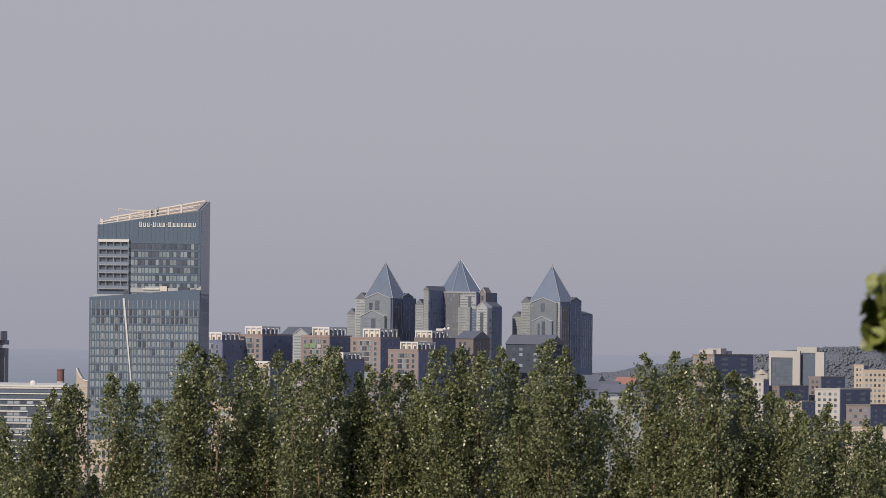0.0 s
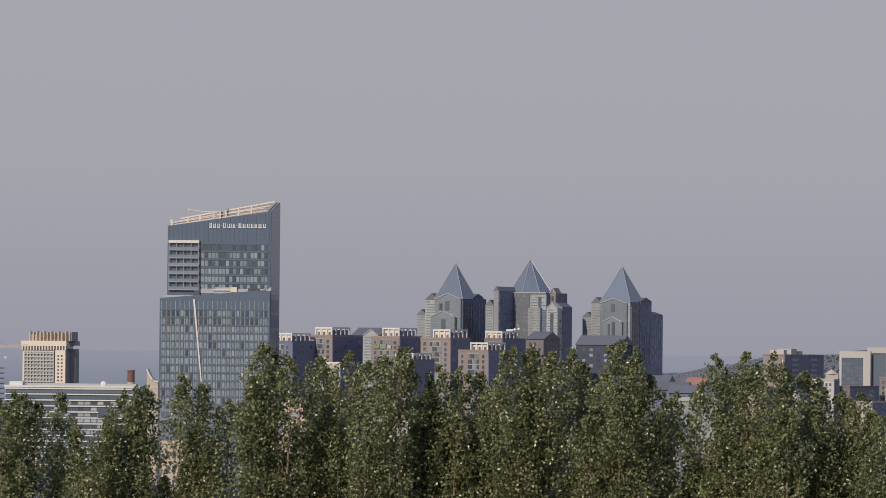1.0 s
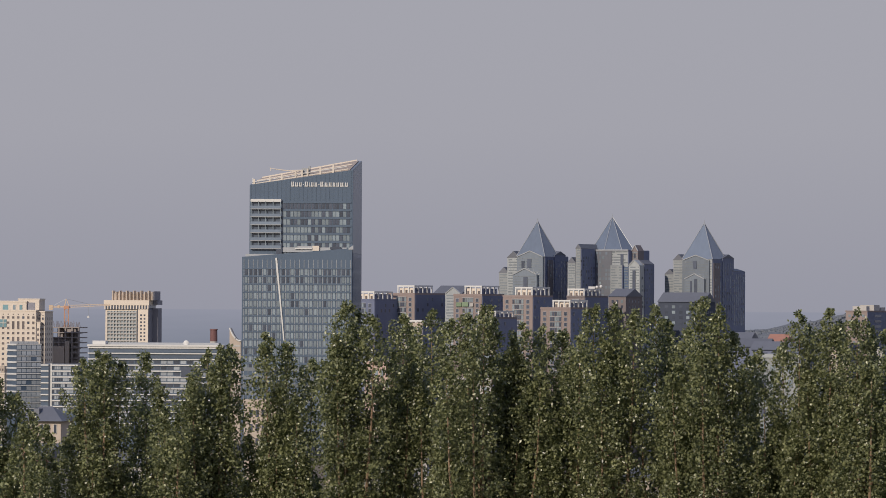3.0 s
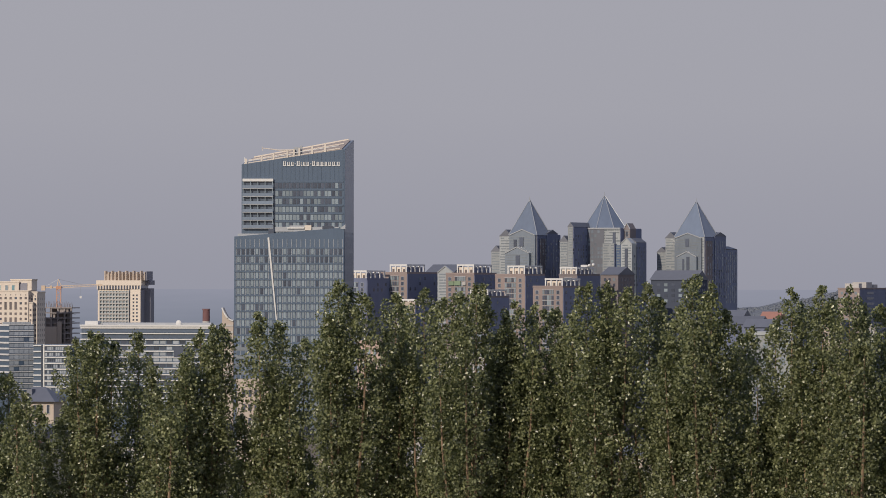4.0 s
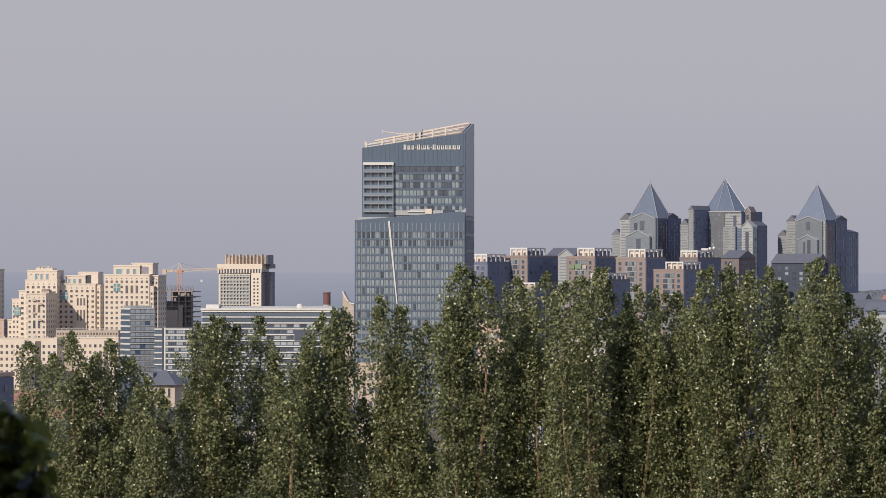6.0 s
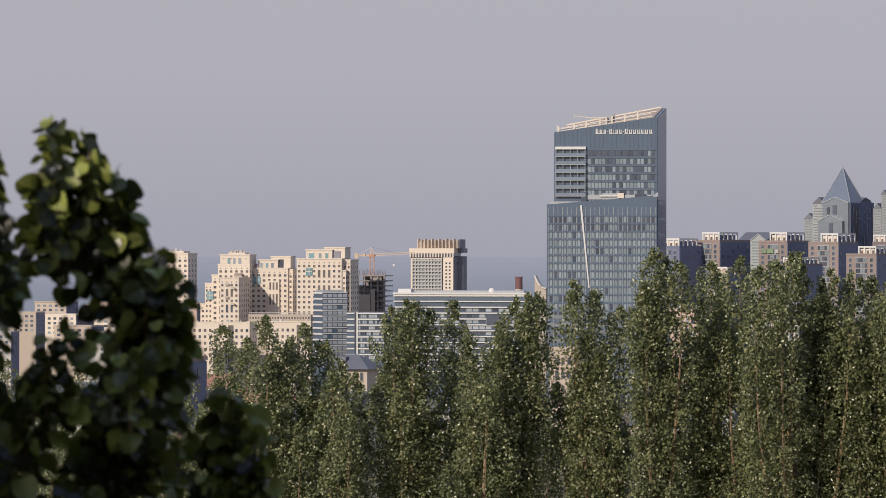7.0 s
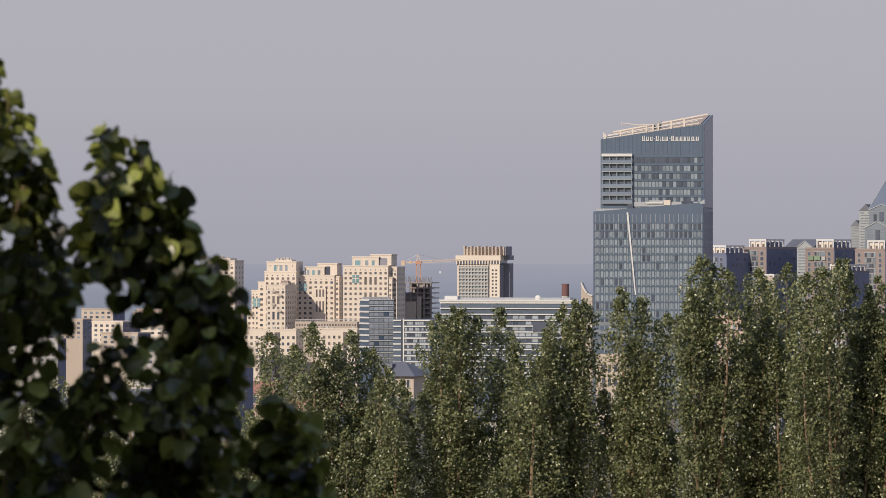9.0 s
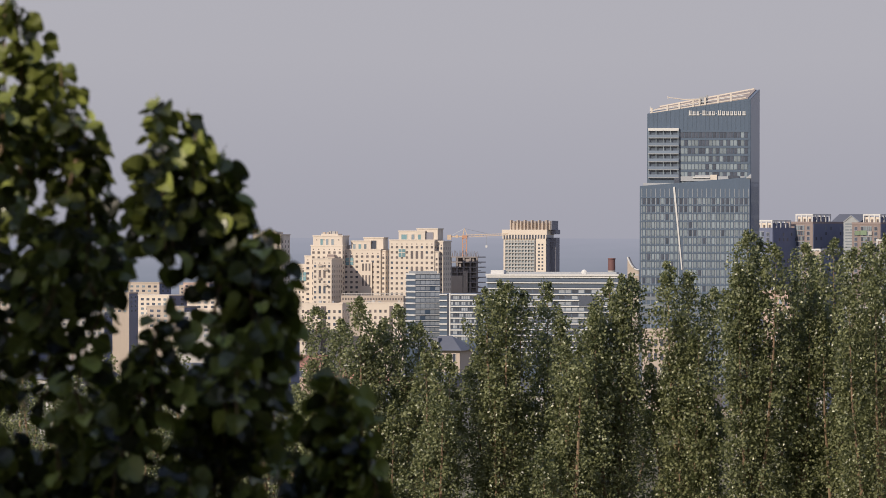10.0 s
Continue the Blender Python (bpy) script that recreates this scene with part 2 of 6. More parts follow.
def part(name, bm, mat, parent, label=""):
    me = bpy.data.meshes.new(name)
    bm.normal_update()
    bm.to_mesh(me)
    bm.free()
    me.materials.append(mat)
    ob = new(name, me)
    ob.parent = parent
    if label:
        tagged(ob, label)
    return ob


def box_part(name, dims, mat, parent, label=""):
    bm = bmesh.new()
    bm_box(bm, *dims)
    return part(name, bm, mat, parent, label)


def thing(name, x, y, z, yaw, label, category, group=""):
    ob = new(name)
    ob.matrix_world = pose(x, y, z, 0, 0, yaw)
    return tagged(ob, label, category, group)


def single(name, bm, mat, label, category, kind="", group=""):
    me = bpy.data.meshes.new(name)
    bm.normal_update()
    bm.to_mesh(me)
    bm.free()
    me.materials.append(mat)
    return tagged(new(name, me), label, category, group, kind)


PANES = {}


def pane_mesh(w, h, mat, proud=0.12, frame_mat=None):
    """A window: a pane with a raised frame round it, lying in the plane y = 0 and facing -y."""
    key = (round(w, 2), round(h, 2), mat.name, round(proud, 2), frame_mat.name if frame_mat else "")
    if key not in PANES:
        bm = bmesh.new()
        bm_box(bm, -w / 2, w / 2, -proud, 0.02, 0, h)
        n = len(bm.faces)
        if frame_mat:
            e = min(w, h) * 0.09
            bm_box(bm, -w / 2 - e, -w / 2, -proud - 0.08, 0.02, -e, h + e)
            bm_box(bm, w / 2, w / 2 + e, -proud - 0.08, 0.02, -e, h + e)
            bm_box(bm, -w / 2, w / 2, -proud - 0.16, 0.02, -e, 0)
            bm_box(bm, -w / 2, w / 2, -proud - 0.08, 0.02, h, h + e)
        bm.faces.ensure_lookup_table()
        for f in bm.faces[n:]:
            f.material_index = 1
        bm.normal_update()
        me = bpy.data.meshes.new("window")
        bm.to_mesh(me)
        bm.free()
        me.materials.append(mat)
        if frame_mat:
            me.materials.append(frame_mat)
        PANES[key] = me
    return PANES[key]


def put_pane(me, parent, face, along, depth, z, name="window"):
    """On the front (facing -y, at y = depth) or the right side (facing +x, at x = depth) of a building."""
    ob = new(name, me)
    ob.parent = parent
    if face == "front":
        ob.matrix_basis = pose(along, depth, z)
    else:
        ob.matrix_basis = pose(depth, along, z, 0, 0, 90)
    return ob


def panes(parent, face, a0, a1, z0, z1, columns, rows, mat, depth=0.0, fill=(0.6, 0.6), frame_mat=None, skip=None, proud=0.12):
    """A regular field of windows between two uprights and two heights."""
    dw, dh = (a1 - a0) / columns, (z1 - z0) / rows
    for r in range(rows):
        for c in range(columns):
            if skip and skip(c, r):
                continue
            me = pane_mesh(dw * fill[0], dh * fill[1], mat(c, r) if callable(mat) else mat, proud, frame_mat)
            put_pane(me, parent, face, a0 + (c + 0.5) * dw, depth, z0 + (r + 0.5 - fill[1] / 2) * dh)


# ---- ground and distance ----
def slope(y):
    """Height of the ground at a distance y ahead of the camera."""
    pts = ((-400, 150), (-20, 100), (0, 96.3), (4, 94.5), (14, 88), (60, 78), (150, 74), (260, 70), (420, 67), (900, 58), (1400, 48), (1950, 12), (2200, 0), (6000, 0))
    for (y0, z0), (y1, z1) in zip(pts, pts[1:]):
        if y <= y1:
            k = (y - y0) / (y1 - y0)
            return z0 + (z1 - z0) * k
    return 0.0


def build_ground():
    bm = bmesh.new()
    ys = [-400, -150, -60, -20, -8, 0, 2, 4, 8, 14, 24, 40, 60, 100, 150, 200, 260, 330, 420, 560, 720, 900, 1200, 1400, 1650, 1950, 2200, 2500, 3200, 4000, 4940]
    xs = [-1600, -1000, -600, -350, -200, -120, -60, -30, -12, 0, 12, 30, 60, 120, 200, 350, 600, 1000, 1600]
    grid = [[bm.verts.new((x, y, slope(y) + (0.6 * noise.noise((x * 0.02, y * 0.02, 0)) * min(1, abs(y) / 40) if y < 1900 else 0))) for x in xs] for y in ys]
    for r0, r1 in zip(grid, grid[1:]):
        for k in range(len(xs) - 1):
            bm.faces.new((r0[k], r0[k + 1], r1[k + 1], r1[k]))
    single("ground", bm, MAT["grass"], "dry grassy hillside running down to the city", "ground", "structure")


build_ground()
# upright glowing sheet; the plain's haze is painted into its emission
bm = bmesh.new()
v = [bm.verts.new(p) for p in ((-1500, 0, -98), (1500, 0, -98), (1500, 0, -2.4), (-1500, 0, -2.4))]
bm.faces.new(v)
plain = single("backdrop", bm, MAT["plain"], "glowing plain at the horizon beyond the city, blue haze painted in", "distance", "structure")
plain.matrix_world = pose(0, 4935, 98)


def crest_at(px):
    """The ridge's height over the eye's level, in bearing steps, at a bearing."""
    pts = ((1270, -32), (1307, -29), (1347, -28), (1381, -21), (1449, -9), (1497, 2), (1565, 5), (1633, 9), (1735, 22), (1812, 24), (2300, 48))
    for (a, b), (c, d) in zip(pts, pts[1:]):
        if px <= c:
            return b + (d - b) * (px - a) / (c - a)
    return 48.0


def build_hill():
    """A wooded ridge that climbs to the right of the city."""
    bm = bmesh.new()
    nx, ny = 70, 8
    x0, x1 = 252.04, 773.07
    grid = []
    for j in range(ny + 1):
        row = []
        for i in range(nx + 1):
            u = i / nx
            x = x0 + (x1 - x0) * u
            crest = 94 + 0.513326 * crest_at(1275 + 1015 * u)
            k = math.sin(j / ny * math.pi)
            z = -1 + (crest + 1 + 2.2 * noise.noise((x * 0.03, 0, 5))) * k + 3 * noise.noise((x * 0.05, j, 1)) * k
            row.append(bm.verts.new((x, 4560 + j * 42, z)))
        grid.append(row)
    for r0, r1 in zip(grid, grid[1:]):
        for k in range(nx):
            bm.faces.new((r0[k], r0[k + 1], r1[k + 1], r1[k]))
    single("hill", bm, MAT["hill"], "low wooded hill behind the city, its haze painted in blue", "hill", "structure")


build_hill()


# ---- the glass tower ----
def build_glass_tower():
    t = thing("office_tower", -45.99, 2240, 0, -4.7, "tall blue-grey glass tower with a slanted roof", "skyscraper")
    depth = 40.0
    low, high = 48.994, 45.994
    zl, zr = 120.25, 124.25
    bm = bmesh.new()
    bm_prism(bm, [(-low, 0), (0, 0), (0, depth), (-low, depth)], 0, [zl, zr, zr, zl])
    part("lower_block", bm, MAT["spandrel"], t)
    bm = bmesh.new()
    fl, fr, bl, br = 152.24, 158.99, 155.99, 164.12
    bm_prism(bm, [(-high, 2.0), (0.0, 2.0), (0.0, depth + 1), (-high, depth + 1)], zl - 6, [fl, fr, br, bl])
    part("upper_block", bm, MAT["spandrel"], t)
    # the sloping roof behind the glass edge, with its posts and rails
    bm = bmesh.new()
    bm_prism(bm, [(-high + 0.5, 3.0), (-1.4, 3.0), (-1.4, depth + 0.5), (-high + 0.5, depth + 0.5)], fl - 4,
             [fl + 0.1, fr + 0.25, br + 0.1, bl + 0.1])
    part("roof", bm, MAT["shade_brown_deck"], t, "sloping roof with brown shade painted in")
    for y, za_, zb_, r in ((depth, bl + 0.5, br + 0.3, 0.4), (3.2, fl + 0.35, fr + 0.45, 0.32), (depth * 0.5, (fl + bl) / 2 + 0.5, (fr + br) / 2 + 0.5, 0.3)):
        bm = bmesh.new()
        bm_tube(bm, [(-high + 1.0, y, za_), (-2.2, y, zb_)], [r, r], 4)
        part("roof_beam", bm, MAT["cream_beam"], t, "cream roof beam")
    for k in (0.0, 0.17, 0.3, 0.45, 0.52, 0.58, 0.72, 0.86):
        x = -high + 1.5 + k * (high - 5)
        z = fl + (fr - fl) * k
        box_part("post", (x, x + 0.8, 2.6, 3.6, z - 0.4, z + 2.6 + k * 1.2), MAT["cream_beam"], t)
    for k0, k1, dz in ((0.0, 0.5, 1.2), (0.5, 0.98, 1.6)):
        bm = bmesh.new()
        bm_tube(bm, [(-high + 1 + k0 * (high - 3), 2.8, fl + (fr - fl) * k0 + dz), (-high + 1 + k1 * (high - 3), 2.8, fl + (fr - fl) * k1 + dz)], [0.22, 0.22], 5)
        part("roof_rail", bm, MAT["white_metal"], t)
    # window cleaning crane on the roof
    cx, cz = -high * 0.47, fl + (fr - fl) * 0.5
    bm = bmesh.new()
    bm_box(bm, cx - 1.4, cx + 1.4, 4, 7, cz, cz + 4.3)
    bm_box(bm, cx + 1.5, cx + 2.3, 4, 6, cz, cz + 5.0)
    part("roof_machine", bm, MAT["grey_metal"], t)
    bm = bmesh.new()
    bm_tube(bm, [(cx, 5, cz + 3.2), (cx - 8, 4.5, cz + 3.0), (cx - 15.5, 4, cz + 4.0)], [0.35, 0.3, 0.2], 5)
    bm_tube(bm, [(cx - 15.5, 4, cz + 4.6), (cx - 15.3, 4, cz + 2.8)], [0.15, 0.15], 5)
    part("roof_crane_arm", bm, MAT["cream_beam"], t, "thin cream crane arm")
    bm = bmesh.new()
    bm_tube(bm, [(-high + 1.6, 3.4, fl), (-high + 1.2, 3.4, fl + 3.2)], [0.5, 0.25], 5)
    part("roof_vent", bm, MAT["white_metal"], t)
    # vertical fins of the blind top band
    floor_h = 3.52
    z_top = 144.99
    for k in range(24):
        x = -high + 0.6 + k * (high - 1.4) / 23.0
        top = fl + (fr - fl) * (x + high) / high - 0.3
        box_part("fin", (x - 0.11, x + 0.11, 1.9, 2.02, z_top + 0.3, top), MAT["spandrel"], t)
    # upper floors
    x0 = -high + 14.998
    for r in range(7):
        z = z_top - (r + 1) * floor_h
        box_part("band", (x0 - 0.4, -0.7, 1.72, 2.02, z + 2.66, z + 3.44), MAT["spandrel"], t)
        n = 19
        for c in range(n):
            x = x0 + (c + 0.5) * (-1.2 - x0) / n
            kind = "pane_dark" if random.random() < (0.95 if r == 0 else 0.5) else "pane_light"
            put_pane(pane_mesh(1.25, 2.35, MAT[kind], 0.16), t, "front", x, 2.0, z + 0.2)
    # balcony stack
    bx0, bx1 = -high + 0.6, -high + 14.248
    # flat dark panel paints the shade behind and beside the balconies
    box_part("balcony_recess", (bx0, bx1 + 1.8, 1.9, 2.06, 123.25, z_top), MAT["glass_blue"], t, "dark panel painting the shade of a recess")
    box_part("balcony_cap", (bx0, bx1, 0.4, 2.2, z_top - 0.3, z_top + 0.9), MAT["white_metal"], t)
    for r in range(6):
        z = z_top - (r + 1) * floor_h
        b = box_part("balcony", (bx0, bx1, 0.2, 2.1, z - 0.1, z + 0.25), MAT["grey_metal"], t)
        box_part("railing", (bx0, bx1, 0.16, 0.24, z + 0.25, z + 1.5), MAT["rail_glass"], b, "glass railing")
        for k in range(5):
            x = bx0 + 0.3 + k * (bx1 - bx0 - 0.6) / 4
            box_part("balcony_post", (x - 0.16, x + 0.16, 0.4, 0.75, z + 0.2, z + floor_h - 0.1), MAT["pane_light"], b)
    # terrace between the blocks
    bm = bmesh.new()
    bm_box(bm, -low * 0.97, -low * 0.69, 0.5, 1.8, zl + 0.2, zl + 1.3)
    bm_box(bm, -low * 0.64, -low * 0.05, 1.2, 1.9, (zl + zr) / 2 + 0.2, zr + 0.3)
    bm_box(bm, -low * 0.50, -low * 0.30, 1.0, 1.8, zr - 0.4, zr + 0.9)
    part("terrace_parapet", bm, MAT["grey_metal"], t)
    for a_, b_, lo_, hi_, m_ in ((0.36, 0.30, -1.2, 1.0, "cream_beam"), (0.52, 0.365, -0.5, 0.1, "white_metal"), (0.20, 0.10, -0.6, 0.6, "pane_dark")):
        box_part("terrace_machine", (-low * a_, -low * b_, 0.4, 1.0, zr + lo_, zr + hi_), MAT[m_], t)
    box_part("terrace_gap", (-low * 0.69, -low * 0.64, 0.3, 1.95, zl - 2, zl + 5.5), MAT["pane_dark"], t)
    bm = bmesh.new()
    bm_prism(bm, [(-1.6, -0.3), (0.5, -0.3), (0.5, 1.8), (-1.6, 1.8)], zr - 0.6, [zr - 0.2, zr + 1.4, zr + 1.4, zr - 0.2])
    part("corner_point", bm, MAT["ridge_metal"], t)
    # the slanted white seam down the lower block
    bm = bmesh.new()
    sx0, sx1 = -33.746, -30.246
    v = [bm.verts.new(p) for p in ((sx0 - 0.4, -0.45, zl - 0.5), (sx0 + 0.4, -0.45, zl - 0.3), (sx1 + 0.4, -0.45, zl - 37), (sx1 - 0.1, -0.45, zl - 37))]
    w = [bm.verts.new(p.co + Vector((0, 0.5, 0))) for p in v]
    bm.faces.new(v[::-1])
    bm.faces.new(w)
    for i in range(4):
        bm.faces.new((v[i], v[(i + 1) % 4], w[(i + 1) % 4], w[i]))
    part("seam", bm, MAT["white_metal"], t, "bright slanted metal seam")
    # lower floors
    zf = zl - 4.6
    for r in range(13):
        z = zf - (r + 1) * floor_h
        bm = bmesh.new()
        bm_box(bm, -low + 0.3, -0.3, -0.22, 0.02, z + 2.75, z + 3.3)
        part("band", bm, MAT["spandrel"], t)
        n = 23
        for c in range(n):
            x = -low + 0.9 + (c + 0.5) * (low - 1.6) / n
            k = (sx0 + (sx1 - sx0) * (zl - z) / 37)
            if abs(x - k) < 0.8:
                continue
            dark = (r in (0, 1) and random.random() < 0.55) or random.random() < 0.07
            put_pane(pane_mesh(1.05, 2.5, MAT["pane_dark" if dark else "pane_light"], 0.16), t, "front", x, 0.0, z + 0.2)
    # mullions of the lower floors, further down, and of the right side
    for c in range(24):
        x = -low + 0.9 + c * (low - 1.6) / 23
        box_part("mullion", (x - 0.1, x + 0.1, -0.12, 0.02, 0.2, zl - 1.2), MAT["grey_metal"], t)
    for r in range(22):
        z = zf - 46 - r * floor_h * 1.0
        if z > 2:
            box_part("low_band", (-low + 0.3, -0.3, -0.18, 0.02, z, z + 1.6), MAT["pale_strip"], t)
    # panel over the right side paints its shade dark blue
    bm = bmesh.new()
    bm_prism(bm, [(0.0, 2.2), (0.12, 2.2), (0.12, depth + 0.8), (0.0, depth + 0.8)], 0, [fr - 0.3, fr - 0.3, br - 0.3, br - 0.3])
    part("side_glazing", bm, MAT["shade_blue_glass"], t, "glazed side with dark blue shade painted in")
    for k in range(9):
        y = 2 + k * (depth - 4) / 8
        box_part("side_mullion", (-0.05, 0.22, y - 0.15, y + 0.15, 0.2, zr - 2), MAT["shade_blue_glass"], t)
    for r in range(12):
        z = zr - 4 - r * floor_h * 2
        box_part("side_band", (-0.04, 0.17, 2.5, depth - 0.5, z, z + 1.2), MAT["shade_blue_glass"], t)
    # the sign: plain white blocks in place of letters
    sx = -high + 18.498
    widths = (1.6, 1.7, 1.5, 0, 1.8, 0.8, 1.5, 1.5, 0, 1.8, 1.7, 1.7, 1.5, 1.6, 1.9, 1.8)
    for k, w in enumerate(widths):
        if w:
            top = 153.7 if k in (0, 4, 9) else 153.35
            b = box_part("sign_block", (sx, sx + w * 0.84, 1.62, 1.95, 151.55, 151.95), MAT["white_metal"], t, "plain white sign bar")
            box_part("sign_bar", (sx + w * 0.08, sx + w * 0.34, 1.62, 1.95, 151.954, top), MAT["white_metal"], b)
            if w > 1:
                box_part("sign_bar", (sx + w * 0.54, sx + w * 0.76, 1.62, 1.95, 151.954, top), MAT["white_metal"], b)
        else:
            box_part("sign_block", (sx + 0.1, sx + 0.6, 1.62, 1.95, 152.3, 152.6), MAT["white_metal"], t, "plain white sign bar")
        sx += w * 1.07 if w else 0.9


build_glass_tower()


# ---- stepped towers with pyramid roofs ----
def strips(parent, x0, x1, y0, y1, z1):
    """Courses of darker panels across a front, broken at random."""
    bm = bmesh.new()
    for r in range(int((z1 - 64) / 1.75)):
        z = z1 - 1.1 - r * 1.75
        x = x0 + random.random() * 0.8
        while x < x1 - 0.6:
            w = min(x1, x + random.uniform(1.5, 7.5))
            bm_box(bm, x, w, y0 + random.uniform(0.0, 0.05), y1, z - random.uniform(0.3, 0.6), z + 0.25)
            x = w + random.choice((0.25, 0.5, 1.6, 3.0))
    tagged(part("panelling", bm, MAT["pale_strip"], parent), "courses of small darker cladding panels", kind="stuff")


def wing(parent, x0, x1, y0, y1, z1, front, side, gable=0.0, along="y"):
    """A block with front cladding, strip courses and shade colour painted on its sides."""
    w = box_part("wing", (x0, x1, y0, y1, 0, z1), side, parent)
    # thin sheet paints shade on the right side
    box_part("side_wall", (x1, x1 + 0.25, y0 + 0.2, y1, 0, z1 - 0.3), MAT["shade_blue_cladding"], w)
    box_part("cladding", (x0 + 0.1, x1 - 0.1, y0 - 0.3, y0, 40, z1), front, w)
    if gable:
        bm = bmesh.new()
        bm_gable(bm, x0 - 0.4, x1 + 0.4, y0 - 0.4, y1, z1 + 0.004, z1 + gable, along)
        part("gable_roof", bm, MAT["slate"], w)
    strips(w, x0 + 0.4, x1 - 0.4, y0 - 0.42, y0 - 0.28, z1)
    return w


def pyramid(parent, cx, cy, half, z0, z1, turn, sides=4):
    bm = bmesh.new()
    ring = [bm.verts.new((cx + half * math.cos(radians(turn) + k * math.tau / sides), cy + half * math.sin(radians(turn) + k * math.tau / sides), z0)) for k in range(sides)]
    apex = bm.verts.new((cx, cy, z1))
    for k in range(sides):
        bm.faces.new((ring[k], ring[(k + 1) % sides], apex))
    bm.faces.new(ring[::-1])
    spots = [r.co.copy() for r in ring]
    p = part("pyramid_roof", bm, MAT["pyramid_glass"], parent, "steep grey glass pyramid")
    for s in spots:
        bm = bmesh.new()
        bm_tube(bm, [s, (cx, cy, z1 + 0.3)], [0.28, 0.22], 5)
        part("ridge", bm, MAT["ridge_metal"], p)
    bm = bmesh.new()
    bm_tube(bm, [(cx, cy, z1 - 1), (cx, cy, z1 + 2.2)], [0.5, 0.12], 6)
    part("finial", bm, MAT["ridge_metal"], p)


def pyramid_tower(x, d, label):
    return thing("pyramid_tower", x, d, 0, -27, label, "skyscraper", "towers with pyramid roofs")


def outline_gable(parent, x0, x1, y, z0, z1):
    """Pale edge trim along a gable on the front."""
    c = (x0 + x1) / 2
    for a_, b_ in (((x0, z0), (c, z1)), ((c, z1), (x1, z0))):
        bm = bmesh.new()
        bm_tube(bm, [(a_[0], y, a_[1]), (b_[0], y, b_[1])], [0.4, 0.4], 4)
        part("gable_trim", bm, MAT["ridge_metal"], parent)


def gable_bay(parent, x0, x1, y0, y1, z0, z1, front):
    """A bay whose front rises in a gable clad like the wall."""
    bm = bmesh.new()
    c = (x0 + x1) / 2
    pts = [(x0, 0.0), (x1, 0.0), (x1, z0), (c, z1), (x0, z0)]
    fa = [bm.verts.new((x, y0, z)) for x, z in pts]
    fb = [bm.verts.new((x, y1, z)) for x, z in pts]
    bm.faces.new(fa)
    bm.faces.new(fb[::-1])
    for i in range(5):
        j = (i + 1) % 5
        bm.faces.new((fa[j], fa[i], fb[i], fb[j]))
    b = part("gable_bay", bm, front, parent)
    outline_gable(b, x0, x1, y0 - 0.2, z0, z1)
    strips(b, x0 + 0.5, x1 - 0.5, y0 - 0.12, y0 + 0.02, z0)
    return b


def speckle(parent, y0, y1, x, z0, z1, columns, rows, odds):
    """Small windows on a dark right-hand side, some of them pale."""
    for r in range(rows):
        for c in range(columns):
            u = random.random()
            if u < odds:
                mat = MAT["pane_light" if u < odds * 0.25 else ("bay_glass" if u < odds * 0.6 else "pane_dark")]
                put_pane(pane_mesh(1.2, 1.5, mat, 0.1), parent, "right", y0 + (c + 0.5) * (y1 - y0) / columns, x, z0 + (r + 0.3) * (z1 - z0) / rows)


# metres a unit at this depth, seen square on, and along the two faces
K = 0.368256
KF, KR = K / math.cos(radians(27)), K / math.sin(radians(27))


def zz(y):
    return 98 + (500 - y) * K


